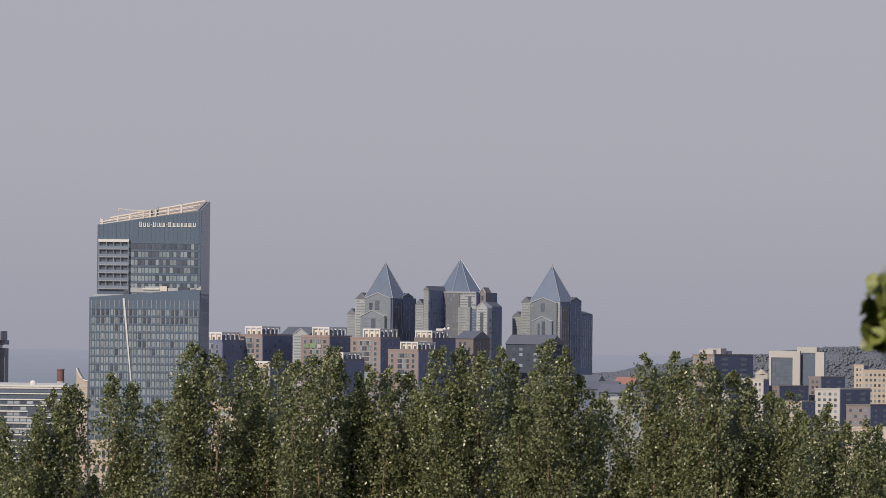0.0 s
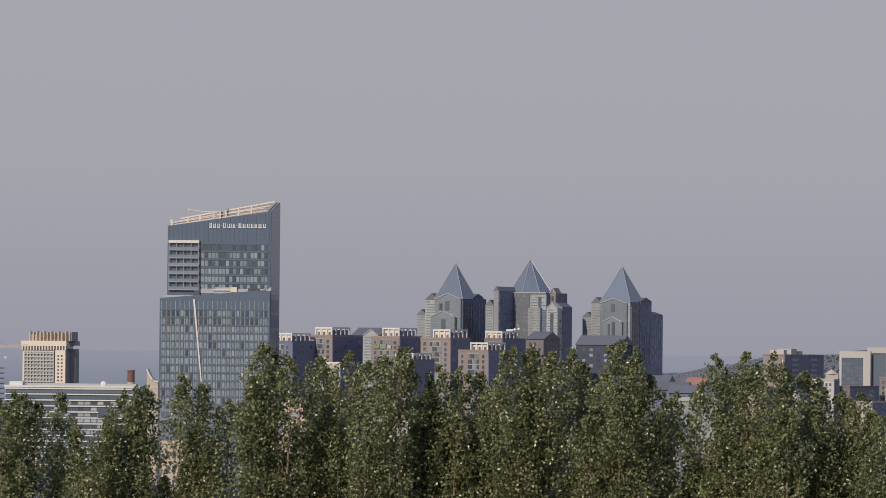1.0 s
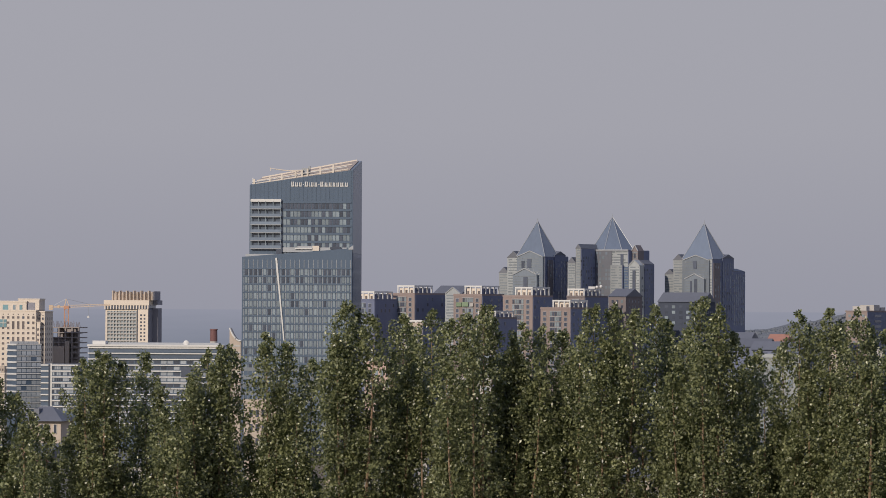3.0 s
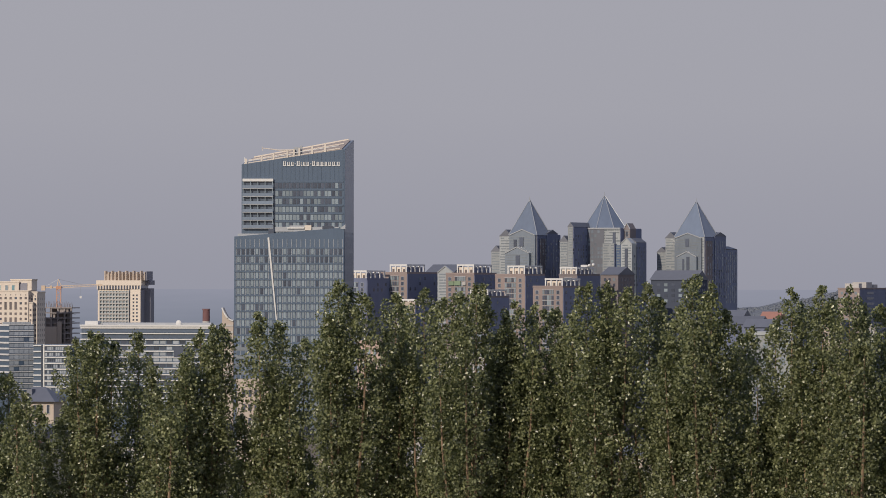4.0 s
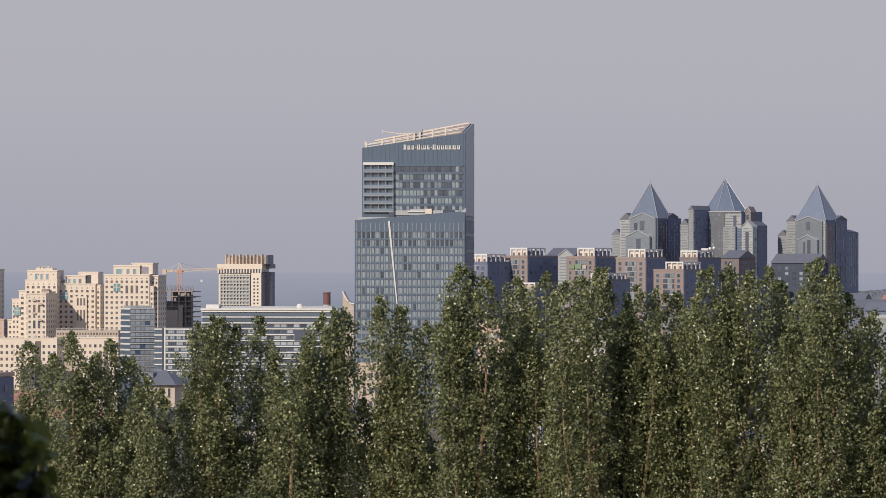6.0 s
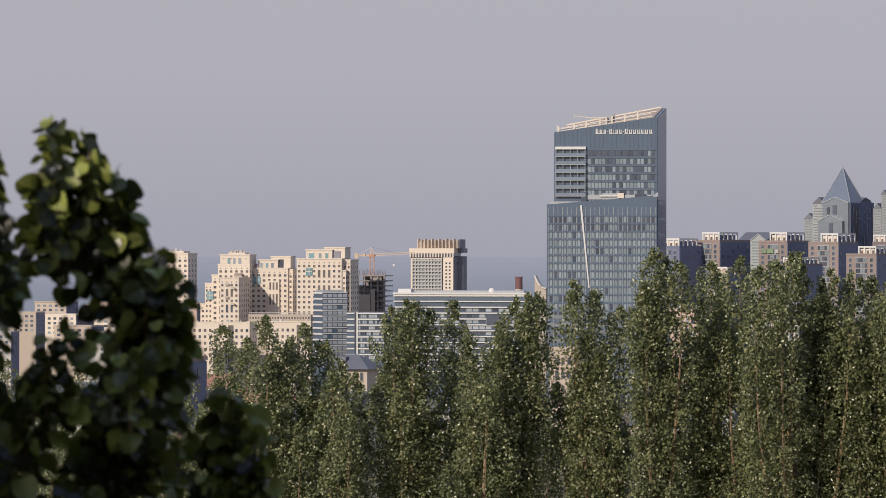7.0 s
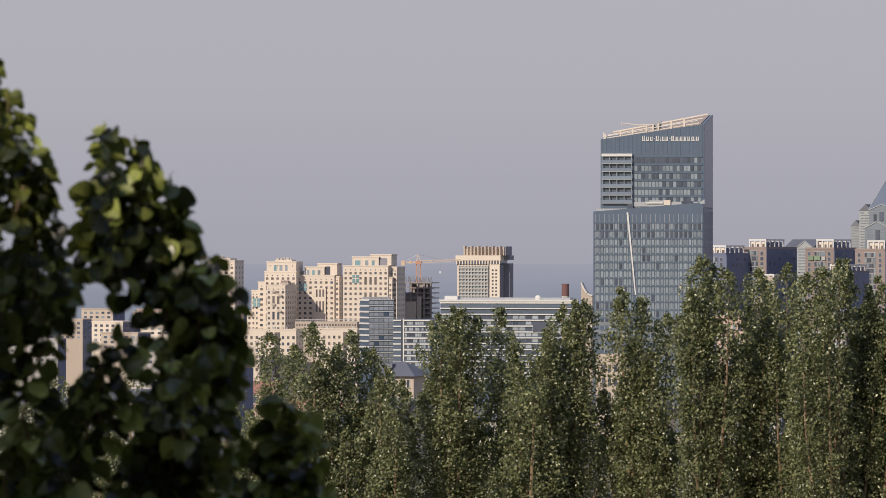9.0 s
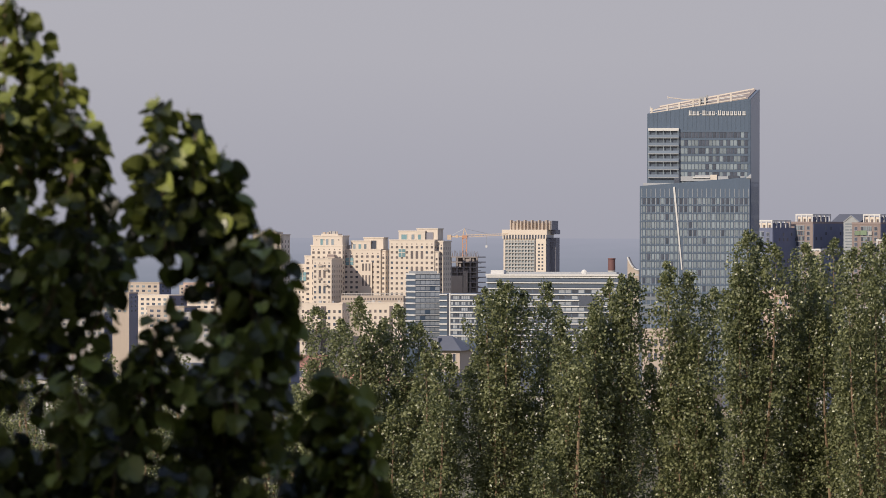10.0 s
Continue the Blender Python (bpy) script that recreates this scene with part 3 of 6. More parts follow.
def build_pyramid_towers():
    stone, dark = MAT["pale_stone"], MAT["shade_blue_cladding"]
    # first tower
    t = pyramid_tower(57.82, 3300, "stepped tower with pale cladding and a grey glass pyramid roof")
    wing(t, -46 * KF, 0, 0, 35, zz(407), stone, dark)
    wing(t, -68 * KF, -46 * KF - 0.02, 2, 30, zz(410), stone, dark, 4.5)
    wing(t, -85 * KF, -68 * KF - 0.02, 4, 26, zz(437), stone, dark, 4)
    gable_bay(t, -46 * KF, -1 * KF, -2.0, 0.0, zz(408), zz(398), MAT["bay_glass"])
    gable_bay(t, -50 * KF, -8 * KF, -5.0, -2.02, zz(440), zz(429), MAT["bay_glass"])
    pyramid(t, -27 * K, 26 * K, 40 * K, zz(408), zz(345), 45)
    for x0, x1, y0, y1, y in ((-28, -21, 428, 412, -2.4), (-38, -33, 428, 416, -2.4), (-31, -24, 475, 444, -5.4)):
        box_part("tall_window", (x0 * KF, x1 * KF, y, y + 0.5, zz(y0), zz(y1)), MAT["pane_dark"], t)
    g = box_part("side_gable", (-12, 0.6, 14, 30, zz(470), zz(405)), dark, t)
    bm = bmesh.new()
    bm_gable(bm, -12, 0.8, 13.6, 30.4, zz(405) + 0.004, zz(398), "x")
    part("gable_roof", bm, MAT["slate"], g)
    box_part("brick_strip", (0.26, 0.6, 4, 11, 0, zz(414)), MAT["brick_dark"], t)
    speckle(t, 2, 34, 0.62, zz(500), zz(415), 8, 14, 0.5)
    # second tower, its plan a cross
    t = pyramid_tower(111.98, 3290, "central stepped tower with an eight-sided glass pyramid roof")
    wing(t, -57 * KF, 0, 0, 32, zz(396), stone, dark)
    w = wing(t, -66 * KF, -57 * KF - 0.02, -22, 8, zz(394), stone, dark, 3)
    w = wing(t, -80 * KF, -66 * KF - 0.02, -22, 4, zz(420), stone, dark, 4)
    gable_bay(t, 0.02, 11 * KF, 5, 14, zz(397), zz(387), MAT["brick_dark"])
    gable_bay(t, 3 * KF, 22 * KF, -2, 5, zz(423), zz(413), stone)
    wing(t, 3 * KF, 22 * KF, 5.02, 20, zz(421), stone, dark, 3)
    pyramid(t, -45 * KF, 15, 41 * K, zz(396), zz(337), 22.5 + 27, 8)
    for x0, x1, y0, y1, y in ((-13, -8, 422, 403, -0.6), (0.2, 3, 480, 420, -0.6), (10, 15, 480, 432, -2.5), (-57, -44, 480, 398, -0.5), (4, 7, 410, 402, 4.6)):
        box_part("tall_window", (x0 * KF, x1 * KF, y, y + 0.5, zz(y0), zz(y1)), MAT["pane_dark"], t)
    g = box_part("glass_front", (-56.5 * KF, -28 * KF, -0.75, -0.44, zz(520), zz(397.5)), MAT["slate"], t, "dark grey glazed strip")
    for r in range(14):
        for c in range(5):
            if random.random() < 0.5:
                put_pane(pane_mesh(1.5, 1.7, MAT["bay_glass" if random.random() < 0.7 else "pane_light"], 0.08), g, "front", (-53.5 + c * 5.4) * KF, -0.75, zz(404 + r * 7.5))
    box_part("cornice", (-57 * KF, 0.3, -1.1, -0.45, zz(397), zz(395)), MAT["ridge_metal"], t)
    wing(t, -27.5 * KF, -7 * KF, -3, -0.32, zz(423), stone, dark)
    wing(t, -6.9 * KF, 2.4 * KF, -1.2, -0.32, zz(426), MAT["shade_blue_glass"], dark)
    speckle(t, -24, -1, -57 * KF + 0.26, zz(480), zz(402), 6, 13, 0.55)
    speckle(t, -20, 2, -66 * KF + 0.26, zz(480), zz(426), 5, 9, 0.4)
    speckle(t, 0, 18, 22 * KF + 0.26, zz(500), zz(428), 5, 10, 0.5)
    # third tower, with a long lower wing
    t = pyramid_tower(167.19, 3300, "stepped tower with a pyramid roof and a dark brick wing")
    wing(t, -52 * KF, 0, 0, 33, zz(411), stone, dark)
    wing(t, -70 * KF, -52 * KF - 0.02, 2, 28, zz(413), stone, dark, 4)
    wing(t, -87 * KF, -70 * KF - 0.02, 4, 24, zz(438), stone, dark, 3.5)
    gable_bay(t, -50 * KF, -4 * KF, -2.0, 0.0, zz(413), zz(404), MAT["bay_glass"])
    gable_bay(t, -44 * KF, -10 * KF, -4.0, -2.02, zz(446), zz(437), MAT["bay_glass"])
    wing(t, -30 * KF, -0.3, 33.02, 53, zz(432), stone, MAT["brick_dark"], 2.0)
    pyramid(t, -29 * K, 28 * K, 42 * K, zz(411), zz(347), 45)
    for x0, x1, y0, y1, y in ((-31, -25, 428, 414, -2.4), (-34, -31, 475, 450, -4.4), (-27, -22, 475, 446, -4.4)):
        box_part("tall_window", (x0 * KF, x1 * KF, y, y + 0.5, zz(y0), zz(y1)), MAT["pane_dark"], t)
    g = box_part("side_gable", (-14, 0.6, 15, 33, zz(470), zz(409)), dark, t)
    bm = bmesh.new()
    bm_gable(bm, -14, 0.8, 14.6, 33.4, zz(409) + 0.004, zz(402), "x")
    part("gable_roof", bm, MAT["slate"], g)
    box_part("brick_strip", (0.26, 0.6, 1, 11, 0, zz(418)), MAT["brick_dark"], t)
    speckle(t, 2, 33, 0.62, zz(520), zz(418), 8, 18, 0.6)
    speckle(t, 34, 52, -0.04, zz(530), zz(438), 6, 20, 0.75)


build_pyramid_towers()


# ---- brick apartment blocks with white roof pergolas ----
def pergola(parent, x0, x1, y0, y1, z0, h):
    """An open white frame over a pale penthouse on a flat roof."""
    p = box_part("penthouse", (x0 + 0.8, x1 - 0.9, y0 + 0.4, y1 - 0.8, z0, z0 + h * 0.86), MAT["cream_stone"], parent)
    # navy sheet paints the shade on the penthouse's right side
    box_part("shaded_wall", (x1 - 0.9, x1 - 0.7, y0 + 0.6, y1 - 0.9, z0, z0 + h * 0.84), MAT["shade_navy_cladding"], p)
    nx, ny = max(2, round((x1 - x0) / 3.4)), max(2, round((y1 - y0) / 5.5))
    for i in range(nx + 1):
        x = x0 + (x1 - x0) * i / nx
        for y in (y0, y1):
            box_part("pergola_post", (x - 0.36, x + 0.36, y - 0.3, y + 0.3, z0, z0 + h), MAT["white_metal"], p)
    for j in range(1, ny):
        y = y0 + (y1 - y0) * j / ny
        box_part("pergola_post", (x1 - 0.36, x1 + 0.36, y - 0.3, y + 0.3, z0, z0 + h), MAT["white_metal"], p)
    for y in (y0, y1):
        box_part("pergola_beam", (x0 - 0.4, x1 + 0.4, y - 0.35, y + 0.35, z0 + h + 0.004, z0 + h + 0.9), MAT["white_metal"], p)
    for x in (x0, x1):
        box_part("pergola_beam", (x - 0.35, x + 0.35, y0 + 0.36, y1 - 0.36, z0 + h + 0.004, z0 + h + 0.9), MAT["white_metal"], p)
    for i in range(nx):
        x = x0 + (x1 - x0) * (i + 0.5) / nx
        put_pane(pane_mesh(1.3, 1.7, MAT["pane_warm"], 0.1), p, "front", x, y0 + 0.4, z0 + 1.1)


def build_apartment(x, d, ztop, front, side, perg, mat, label, rows=12, bay=True):
    t = thing("apartment_block", x, d, 0, -27, label, "apartment block", "brick apartment blocks")
    box_part("body", (-front, 0, 0, side, 0, ztop), mat, t)
    # the side's shade is painted on as a navy sheet
    box_part("side_wall", (0.0, 0.3, 0.3, side, 0, ztop), MAT["shade_navy_cladding"], t, "side wall with navy shade painted in")
    bm = bmesh.new()
    for dims in ((-front - 0.15, 0.15, -0.15, 0.35), (-front - 0.15, 0.15, side - 0.35, side + 0.15), (-0.35, 0.15, 0.352, side - 0.352)):
        bm_box(bm, *dims, ztop + 0.004, ztop + 1.1)
    part("parapet", bm, mat, t)
    fh = 3.0
    if front > 6:
        for r in range(rows):
            z = ztop - 1.0 - (r + 1) * fh
            if bay:
                b0, b1 = -front * 0.68, -front * 0.30
                n = 5
                for c in range(n):
                    w = (b1 - b0) / n
                    put_pane(pane_mesh(w * 0.84, 2.3, MAT["pane_light" if random.random() < 0.6 else "pane_dark"], 0.2), t, "front", b0 + (c + 0.5) * w, 0.0, z + 0.3)
                box_part("bay_band", (b0 - 0.2, b1 + 0.2, -0.4, 0.02, z + 2.66, z + 2.98), MAT["grey_metal"], t)
            for f in (0.86, 0.16):
                put_pane(pane_mesh(1.7, 1.9, MAT["pane_dark"], 0.14, MAT["grey_metal"]), t, "front", -front * f, 0.0, z + 0.5)
    for r in range(rows):
        z = ztop - 1.0 - (r + 1) * fh
        for c in range(6):
            if random.random() < 0.35:
                put_pane(pane_mesh(1.6, 1.8, MAT["pane_dark" if random.random() < 0.75 else "pane_light"], 0.1), t, "right", side * (0.1 + 0.16 * c), 0.3, z + 0.5)
    if perg:
        pergola(t, *perg)
    return t


A = 0.323619
AF, AR = A / math.cos(radians(27)), A / math.sin(radians(27))


def za(y, d=2900.0):
    return 98 + (500 - y) * A * d / 2900.0


def build_apartments():
    # x of the near corner, depth, roof, front width, side width, roof pergola
    for x, d, y, wf, ws, py, ph, mat, text in (
            # the first block is navy all over to paint its shade
            (-46.28, 2880, 488, 50, 43, 470, 17, "shade_navy_cladding", "apartment block painted navy for shade, with a white roof pergola"),
            (-23.62, 2900, 477, 48, 53, 459, 17, "brick", "rose brick apartment block with a white roof pergola"),
            (14.89, 2900, 478, 50, 40, 459, 18, "brick", "rose brick apartment block with green hoardings on its bay"),
            (43.71, 2880, 480, 52, 36, 461, 18, "brick", "rose brick apartment block below the pyramid towers"),
            (63.88, 2820, 501, 51, 52, 483, 16, "brick", "lower rose brick apartment block with a white pergola"),
            (75.31, 2960, 480, 32, 44, 464, 16, "brick_dark", "dark brick apartment block with a white roof pergola"),
            (22.03, 2780, 519, 30, 36, 501, 14, "brick_dark", "low apartment block with a white pergola, half behind trees"),
            (-18.17, 2760, 530, 30, 24, 519, 8, "tan_render", "low pale apartment block half behind trees")):
        zt = za(y, d)
        h = ph * A - 0.9
        block = build_apartment(x, d, zt, wf * AF, ws * AR, (-30 * AF, -0.6, 0.6, 32 * AR, zt + 0.01, h), MAT[mat], text)
        if "hoardings" in text:
            for k, (u, w, y1) in enumerate(((-44, 9, 490), (-34, 11, 489), (-20, 6, 491))):
                box_part("hoarding", (u * AF, (u + w) * AF, -0.9, -0.42, za(497, d), za(y1, d)), MAT["hoarding" if k < 2 else "white_render"], block, "green hoarding")
        if x == 75.31:
            bm = bmesh.new()
            for k in range(2):
                bmesh.ops.create_uvsphere(bm, u_segments=10, v_segments=6, radius=1.0, matrix=Matrix.Translation((x + 7.5 + 2.4 * k, d + 12, zt + h + 1.8 + 0.4 * k)))
            bm_box(bm, x + 2.5, x + 6.5, d + 11, d + 13, zt + h + 0.91, zt + h + 2.2)
            single("roof_antenna", bm, MAT["white_metal"], "pale round dishes beside a cabin on a roof frame", "antenna")
    # pale gabled house between the blocks
    t = thing("gabled_block", -4.77, 3050, 0, -27, "pale grey glass block with a dark gabled roof", "building")
    box_part("body", (-27 * AF, 27 * AF, 0, 30, 0, za(475, 3050)), MAT["pale_stone"], t)
    bm = bmesh.new()
    bm_gable(bm, -28 * AF, 26 * AF, -0.8, 22, za(475, 3050) + 0.004, za(460, 3050), "x")
    part("roof", bm, MAT["slate"], t)
    gable_bay(t, -1 * AF, 27 * AF, -2.5, -0.82, za(474, 3050), za(463, 3050), MAT["pale_stone"])
    panes(t, "front", -24 * AF, 24 * AF, za(530, 3050), za(480, 3050), 7, 5, MAT["pale_strip"], 0.0, (0.7, 0.7))
    # brown gabled blocks in front of the pyramids
    for x, d, wf, ws, y0, y1, mat, text in ((100.77, 3000, 31, 32, 478, 464, "brick_dark", "brown brick block with a slate gable roof"),
                                            (149.08, 3050, 82, 24, 487, 470, "shade_dark_wall", "wide block painted dark for shade, with a gabled slate roof below the third pyramid")):
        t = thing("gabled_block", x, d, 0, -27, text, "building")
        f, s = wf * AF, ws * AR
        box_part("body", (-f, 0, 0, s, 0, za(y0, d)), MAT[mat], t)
        bm = bmesh.new()
        bm_gable(bm, -f - 0.5, 0.5, -0.8, s + 0.8, za(y0, d) + 0.004, za(y1, d), "x")
        part("roof", bm, MAT["slate"], t)
        panes(t, "front", -f * 0.9, -f * 0.1, za(y0 + 42, d), za(y0 + 4, d), max(3, int(f / 5)), 4, lambda c, r: MAT["pane_dark" if random.random() < 0.7 else "pane_light"], 0.0, (0.45, 0.55))
        panes(t, "right", 3, s - 3, za(y0 + 42, d), za(y0 + 4, d), 4, 4, MAT["pane_dark"], 0.0, (0.3, 0.5))


build_apartments()


# ---- cream housing complex ----
def cream_block(parent, x0, x1, y0, y1, z0, z1, columns, rows, fh, teal=0.0, tall=(), vents=True):
    """A cream block: cornice, a row of vents under it, punched windows, and columns of two-storey windows."""
    b = box_part("block", (x0, x1, y0, y1, z0, z1), MAT["cream_stone"], parent)
    bm = bmesh.new()
    for dims in ((x0 - 0.3, x1 + 0.3, y0 - 0.3, y0 + 0.5), (x0 - 0.3, x0 + 0.5, y0 + 0.502, y1 + 0.3), (x1 - 0.5, x1 + 0.3, y0 + 0.502, y1 + 0.3)):
        bm_box(bm, *dims, z1 + 0.004, z1 + 0.8)
    part("cornice", bm, MAT["cream_stone"], b)
    dw = (x1 - x0) / columns
    for c in range(columns):
        x = x0 + (c + 0.5) * dw
        if vents:
            put_pane(pane_mesh(0.7, 0.7, MAT["pane_warm"], 0.05), parent, "front", x, y0, z1 - 2.6)
        r = 0
        while r < rows:
            z = z1 - 2.6 - (r + 1) * fh
            if z < z0:
                break
            u = random.random()
            if c in tall and r % 3 == 1:
                me = pane_mesh(min(1.7, dw * 0.5), fh * 1.5, MAT["pane_warm" if u < 0.7 else "pane_dark"], 0.06, MAT["cream_stone"])
                put_pane(me, parent, "front", x, y0, z - fh + 0.9)
                r += 2
                continue
            me = pane_mesh(min(1.9, dw * 0.46), fh * 0.46, MAT["pane_teal" if u < teal else ("pane_warm" if u < 0.75 else "pane_dark")], 0.06,
                           MAT["cream_stone"] if (c + r) % 2 else None)
            put_pane(me, parent, "front", x, y0, z + 0.9)
            r += 1
    n = max(2, int((y1 - y0) / 6))
    for r in range(rows):
        z = z1 - 2.6 - (r + 1) * fh
        if z > z0:
            for c in range(n):
                put_pane(pane_mesh(1.5, 1.8, MAT["pane_warm"], 0.06), parent, "right", y0 + (c + 0.5) * (y1 - y0) / n, x1, z + 0.9)
    return b


def stair_window(parent, x0, x1, y, z0, z1):
    """A large teal window in four lights with cream bars."""
    w = box_part("stair_window", (x0, x1, y - 0.25, y + 0.02, z0, z1), MAT["pane_teal"], parent, "teal stair window")
    xm, zm = (x0 + x1) / 2, z0 + (z1 - z0) * 0.55
    box_part("window_bar", (xm - 0.2, xm + 0.2, y - 0.4, y - 0.252, z0, z1), MAT["cream_stone"], w)
    box_part("window_bar", (x0, xm - 0.21, y - 0.4, y - 0.252, zm - 0.2, zm + 0.2), MAT["cream_stone"], w)
    box_part("window_bar", (xm + 0.21, x1, y - 0.4, y - 0.252, zm - 0.2, zm + 0.2), MAT["cream_stone"], w)


def roof_clutter(parent, x0, x1, y0, y1, z, n, seed):
    """Small lift heads, tanks and vents on a flat roof."""
    rnd = random.Random(seed)
    for k in range(n):
        x = x0 + (x1 - x0) * (k + rnd.uniform(0.2, 0.8)) / n
        y = rnd.uniform(y0, y1)
        w, h = rnd.uniform(0.8, 2.4), rnd.uniform(0.8, 2.2)
        box_part("roof_unit", (x - w / 2, x + w / 2, y, y + w, z, z + h), MAT[rnd.choice(("white_render", "tan_render", "grey_metal"))], parent)


def build_cream_complex():
    C = 0.379415

    def zc(y):
        return 98 + (500 - y) * C
    fh = 9.2 * C
    t = thing("housing_tower", -345.65, 3415, 0, -7, "stepped cream stone housing tower in low sun", "apartment block", "cream housing towers")
    cream_block(t, -58 * C, 0, 0, 24, 0, zc(519), 6, 12, fh, tall=(0, 3, 4))
    cream_block(t, -55 * C, -1 * C, 1.5, 22, zc(519) + 0.81, zc(502), 4, 0, fh)
    box_part("penthouse", (-41 * C, -10 * C, 3, 16, zc(502) + 0.81, zc(497)), MAT["cream_stone"], t)
    roof_clutter(t, -40 * C, -11 * C, 3.5, 8, zc(497), 5, 1)
    cream_block(t, -70 * C, -58 * C - 0.02, 1, 22, 0, zc(538), 1, 10, fh)
    cream_block(t, -83 * C, -70 * C - 0.02, 2, 21, 0, zc(553), 2, 8, fh)
    cream_block(t, -92 * C, -83 * C - 0.02, 3, 20, 0, zc(590), 1, 4, fh)
    stair_window(t, -79 * C, -67 * C, 0.7, zc(581), zc(566))
    for k in range(3):
        put_pane(pane_mesh(4.6 * C, 11 * C, MAT["pane_teal" if k == 0 else "pane_light"], 0.15, MAT["cream_stone"]), t, "front", (-39 + k * 10) * C, 1.5, zc(517.5))
    # the lower wing that stands forward of the tower
    cream_block(t, -34 * C, 0, -33, -0.02, 0, zc(543), 4, 9, fh, tall=(1, 2))
    b = box_part("balcony", (-26 * C, -11 * C, -6, -0.9, zc(543) + 0.81, zc(538)), MAT["tan_render"], t, "roof terrace wall")
    box_part("canopy", (-25 * C, -12 * C, -5, -1, zc(538) + 0.004, zc(534)), MAT["brick"], b)
    for x, y, w in ((-24, 555, 7), (-13, 562, 7), (-24, 578, 6), (-14, 590, 7)):
        b = box_part("balcony", (x * C, (x + w) * C, -34.4, -33.05, zc(y), zc(y - 1)), MAT["white_render"], t)
        box_part("railing", (x * C, (x + w) * C, -34.4, -34.25, zc(y - 1) + 0.004, zc(y - 4)), MAT["tan_render"], b)

    t = thing("housing_block", -317.15, 3420, 0, -7, "cream housing block crossed by its neighbour's shadow", "apartment block", "cream housing towers")
    cream_block(t, -76 * C, -8 * C, 0, 24, 0, zc(526), 7, 11, fh, tall=(3, 4))
    cream_block(t, -8 * C + 0.02, 0, 1.6, 20, 0, zc(528), 1, 11, fh)
    cream_block(t, -64 * C, -28 * C, 3, 18, zc(526) + 0.81, zc(511), 3, 0, fh, vents=False)
    cream_block(t, -42 * C, -6 * C, 5, 20, zc(526) + 0.81, zc(505), 3, 0, fh, vents=False)
    # dark sheet on the wall paints the shade of a recess
    box_part("roof_recess", (-27 * C, -19 * C, 4.6, 5.02, zc(524), zc(509)), MAT["pane_dark"], t)
    box_part("front_bay", (-44 * C, -23 * C, -1.4, -0.1, 0, zc(547)), MAT["cream_stone"], t)
    for k in range(3):
        box_part("tall_window", ((-41 + k * 6) * C, (-38 + k * 6) * C, -1.6, -1.38, zc(563), zc(550)), MAT["pane_warm"], t)
        box_part("tall_window", ((-41 + k * 6) * C, (-38 + k * 6) * C, -1.6, -1.38, zc(590), zc(571)), MAT["pane_warm"], t)
    stair_window(t, -72 * C, -58 * C, -0.05, zc(553), zc(540))
    for k in range(3):
        put_pane(pane_mesh(4.6 * C, 9 * C, MAT["pane_teal" if k == 1 else "pane_light"], 0.1, MAT["cream_stone"]), t, "front", (-58 + k * 10) * C, 3.0, zc(524.5))

    t = thing("housing_tower", -281.53, 3400, 0, -8, "tall cream housing block with teal stair windows", "apartment block", "cream housing towers")
    cream_block(t, -83 * C, -1 * C, 0, 26, 0, zc(509), 9, 13, fh, tall=(4, 5, 6))
    cream_block(t, -1 * C + 0.02, 12 * C, 5, 30, 0, zc(511), 2, 13, fh)
    cream_block(t, -1 * C + 0.02, 6 * C, 1, 4.9, 0, zc(530), 1, 11, fh, vents=False)
    cream_block(t, -68 * C, -20 * C, 3, 18, zc(509) + 0.81, zc(493), 4, 0, fh, vents=False)
    cream_block(t, -36 * C, 2 * C, 5, 22, zc(509) + 0.81, zc(489), 3, 0, fh, vents=False)
    # grey sheet set for the shade inside a roof recess
    box_part("roof_recess", (-19.5 * C, -6 * C, 4.6, 5.02, zc(508), zc(494)), MAT["shade_grey_concrete"], t)
    stair_window(t, -66 * C, -54 * C, -0.05, zc(538), zc(524))
    for k, (x, w) in enumerate(((-58, 10), (-42, 5), (-30, 5))):
        put_pane(pane_mesh(w * C, 9.5 * C, MAT["pane_teal" if k != 1 else "pane_light"], 0.15, MAT["cream_stone"]), t, "front", x * C, 3.0, zc(507.5))
    # low blocks and a railed terrace below the towers
    for x, y, w, ztop, text, tall in ((-123, 3300, 112, 622, "low cream stone block with tall windows below the towers", (5, 8)), (-14, 3290, 72, 621, "low cream block with small square windows", (4,))):
        t = thing("housing_block", X_AT(x, y), y, 0, -8, text, "building")
        zt = 98 + (500 - ztop) * y * C / 3400
        cream_block(t, -w * C, 0, 0, 20, 0, zt, round(w / 9), 6, fh * 1.2, tall=tall, vents=False)
        box_part("dark_bay", (-w * C * 0.34, -w * C * 0.26, -0.5, 0.02, 0, zt - 1.5), MAT["pane_warm"], t)
        roof_clutter(t, -w * C * 0.95, -w * C * 0.05, 3, 12, zt, 9, int(w))
    t = thing("terrace_block", X_AT(-14, 3360), 3360, 0, -7, "long tan terrace block with roof railings", "building")
    zt = 98 + (500 - 607) * 3360 / 8961.0
    box_part("body", (-112 * C, 0, 0, 14, 0, zt), MAT["tan_render"], t)
    for k in range(26):
        xr = -112 * C * (0.01 + 0.98 * k / 25)
        box_part("rail_post", (xr - 0.12, xr + 0.12, 0.3, 0.6, zt, zt + 1.3), MAT["white_render"], t)
    box_part("roof_rail", (-112 * C * 0.99, -0.4, 0.3, 0.6, zt + 1.304, zt + 1.6), MAT["white_render"], t)
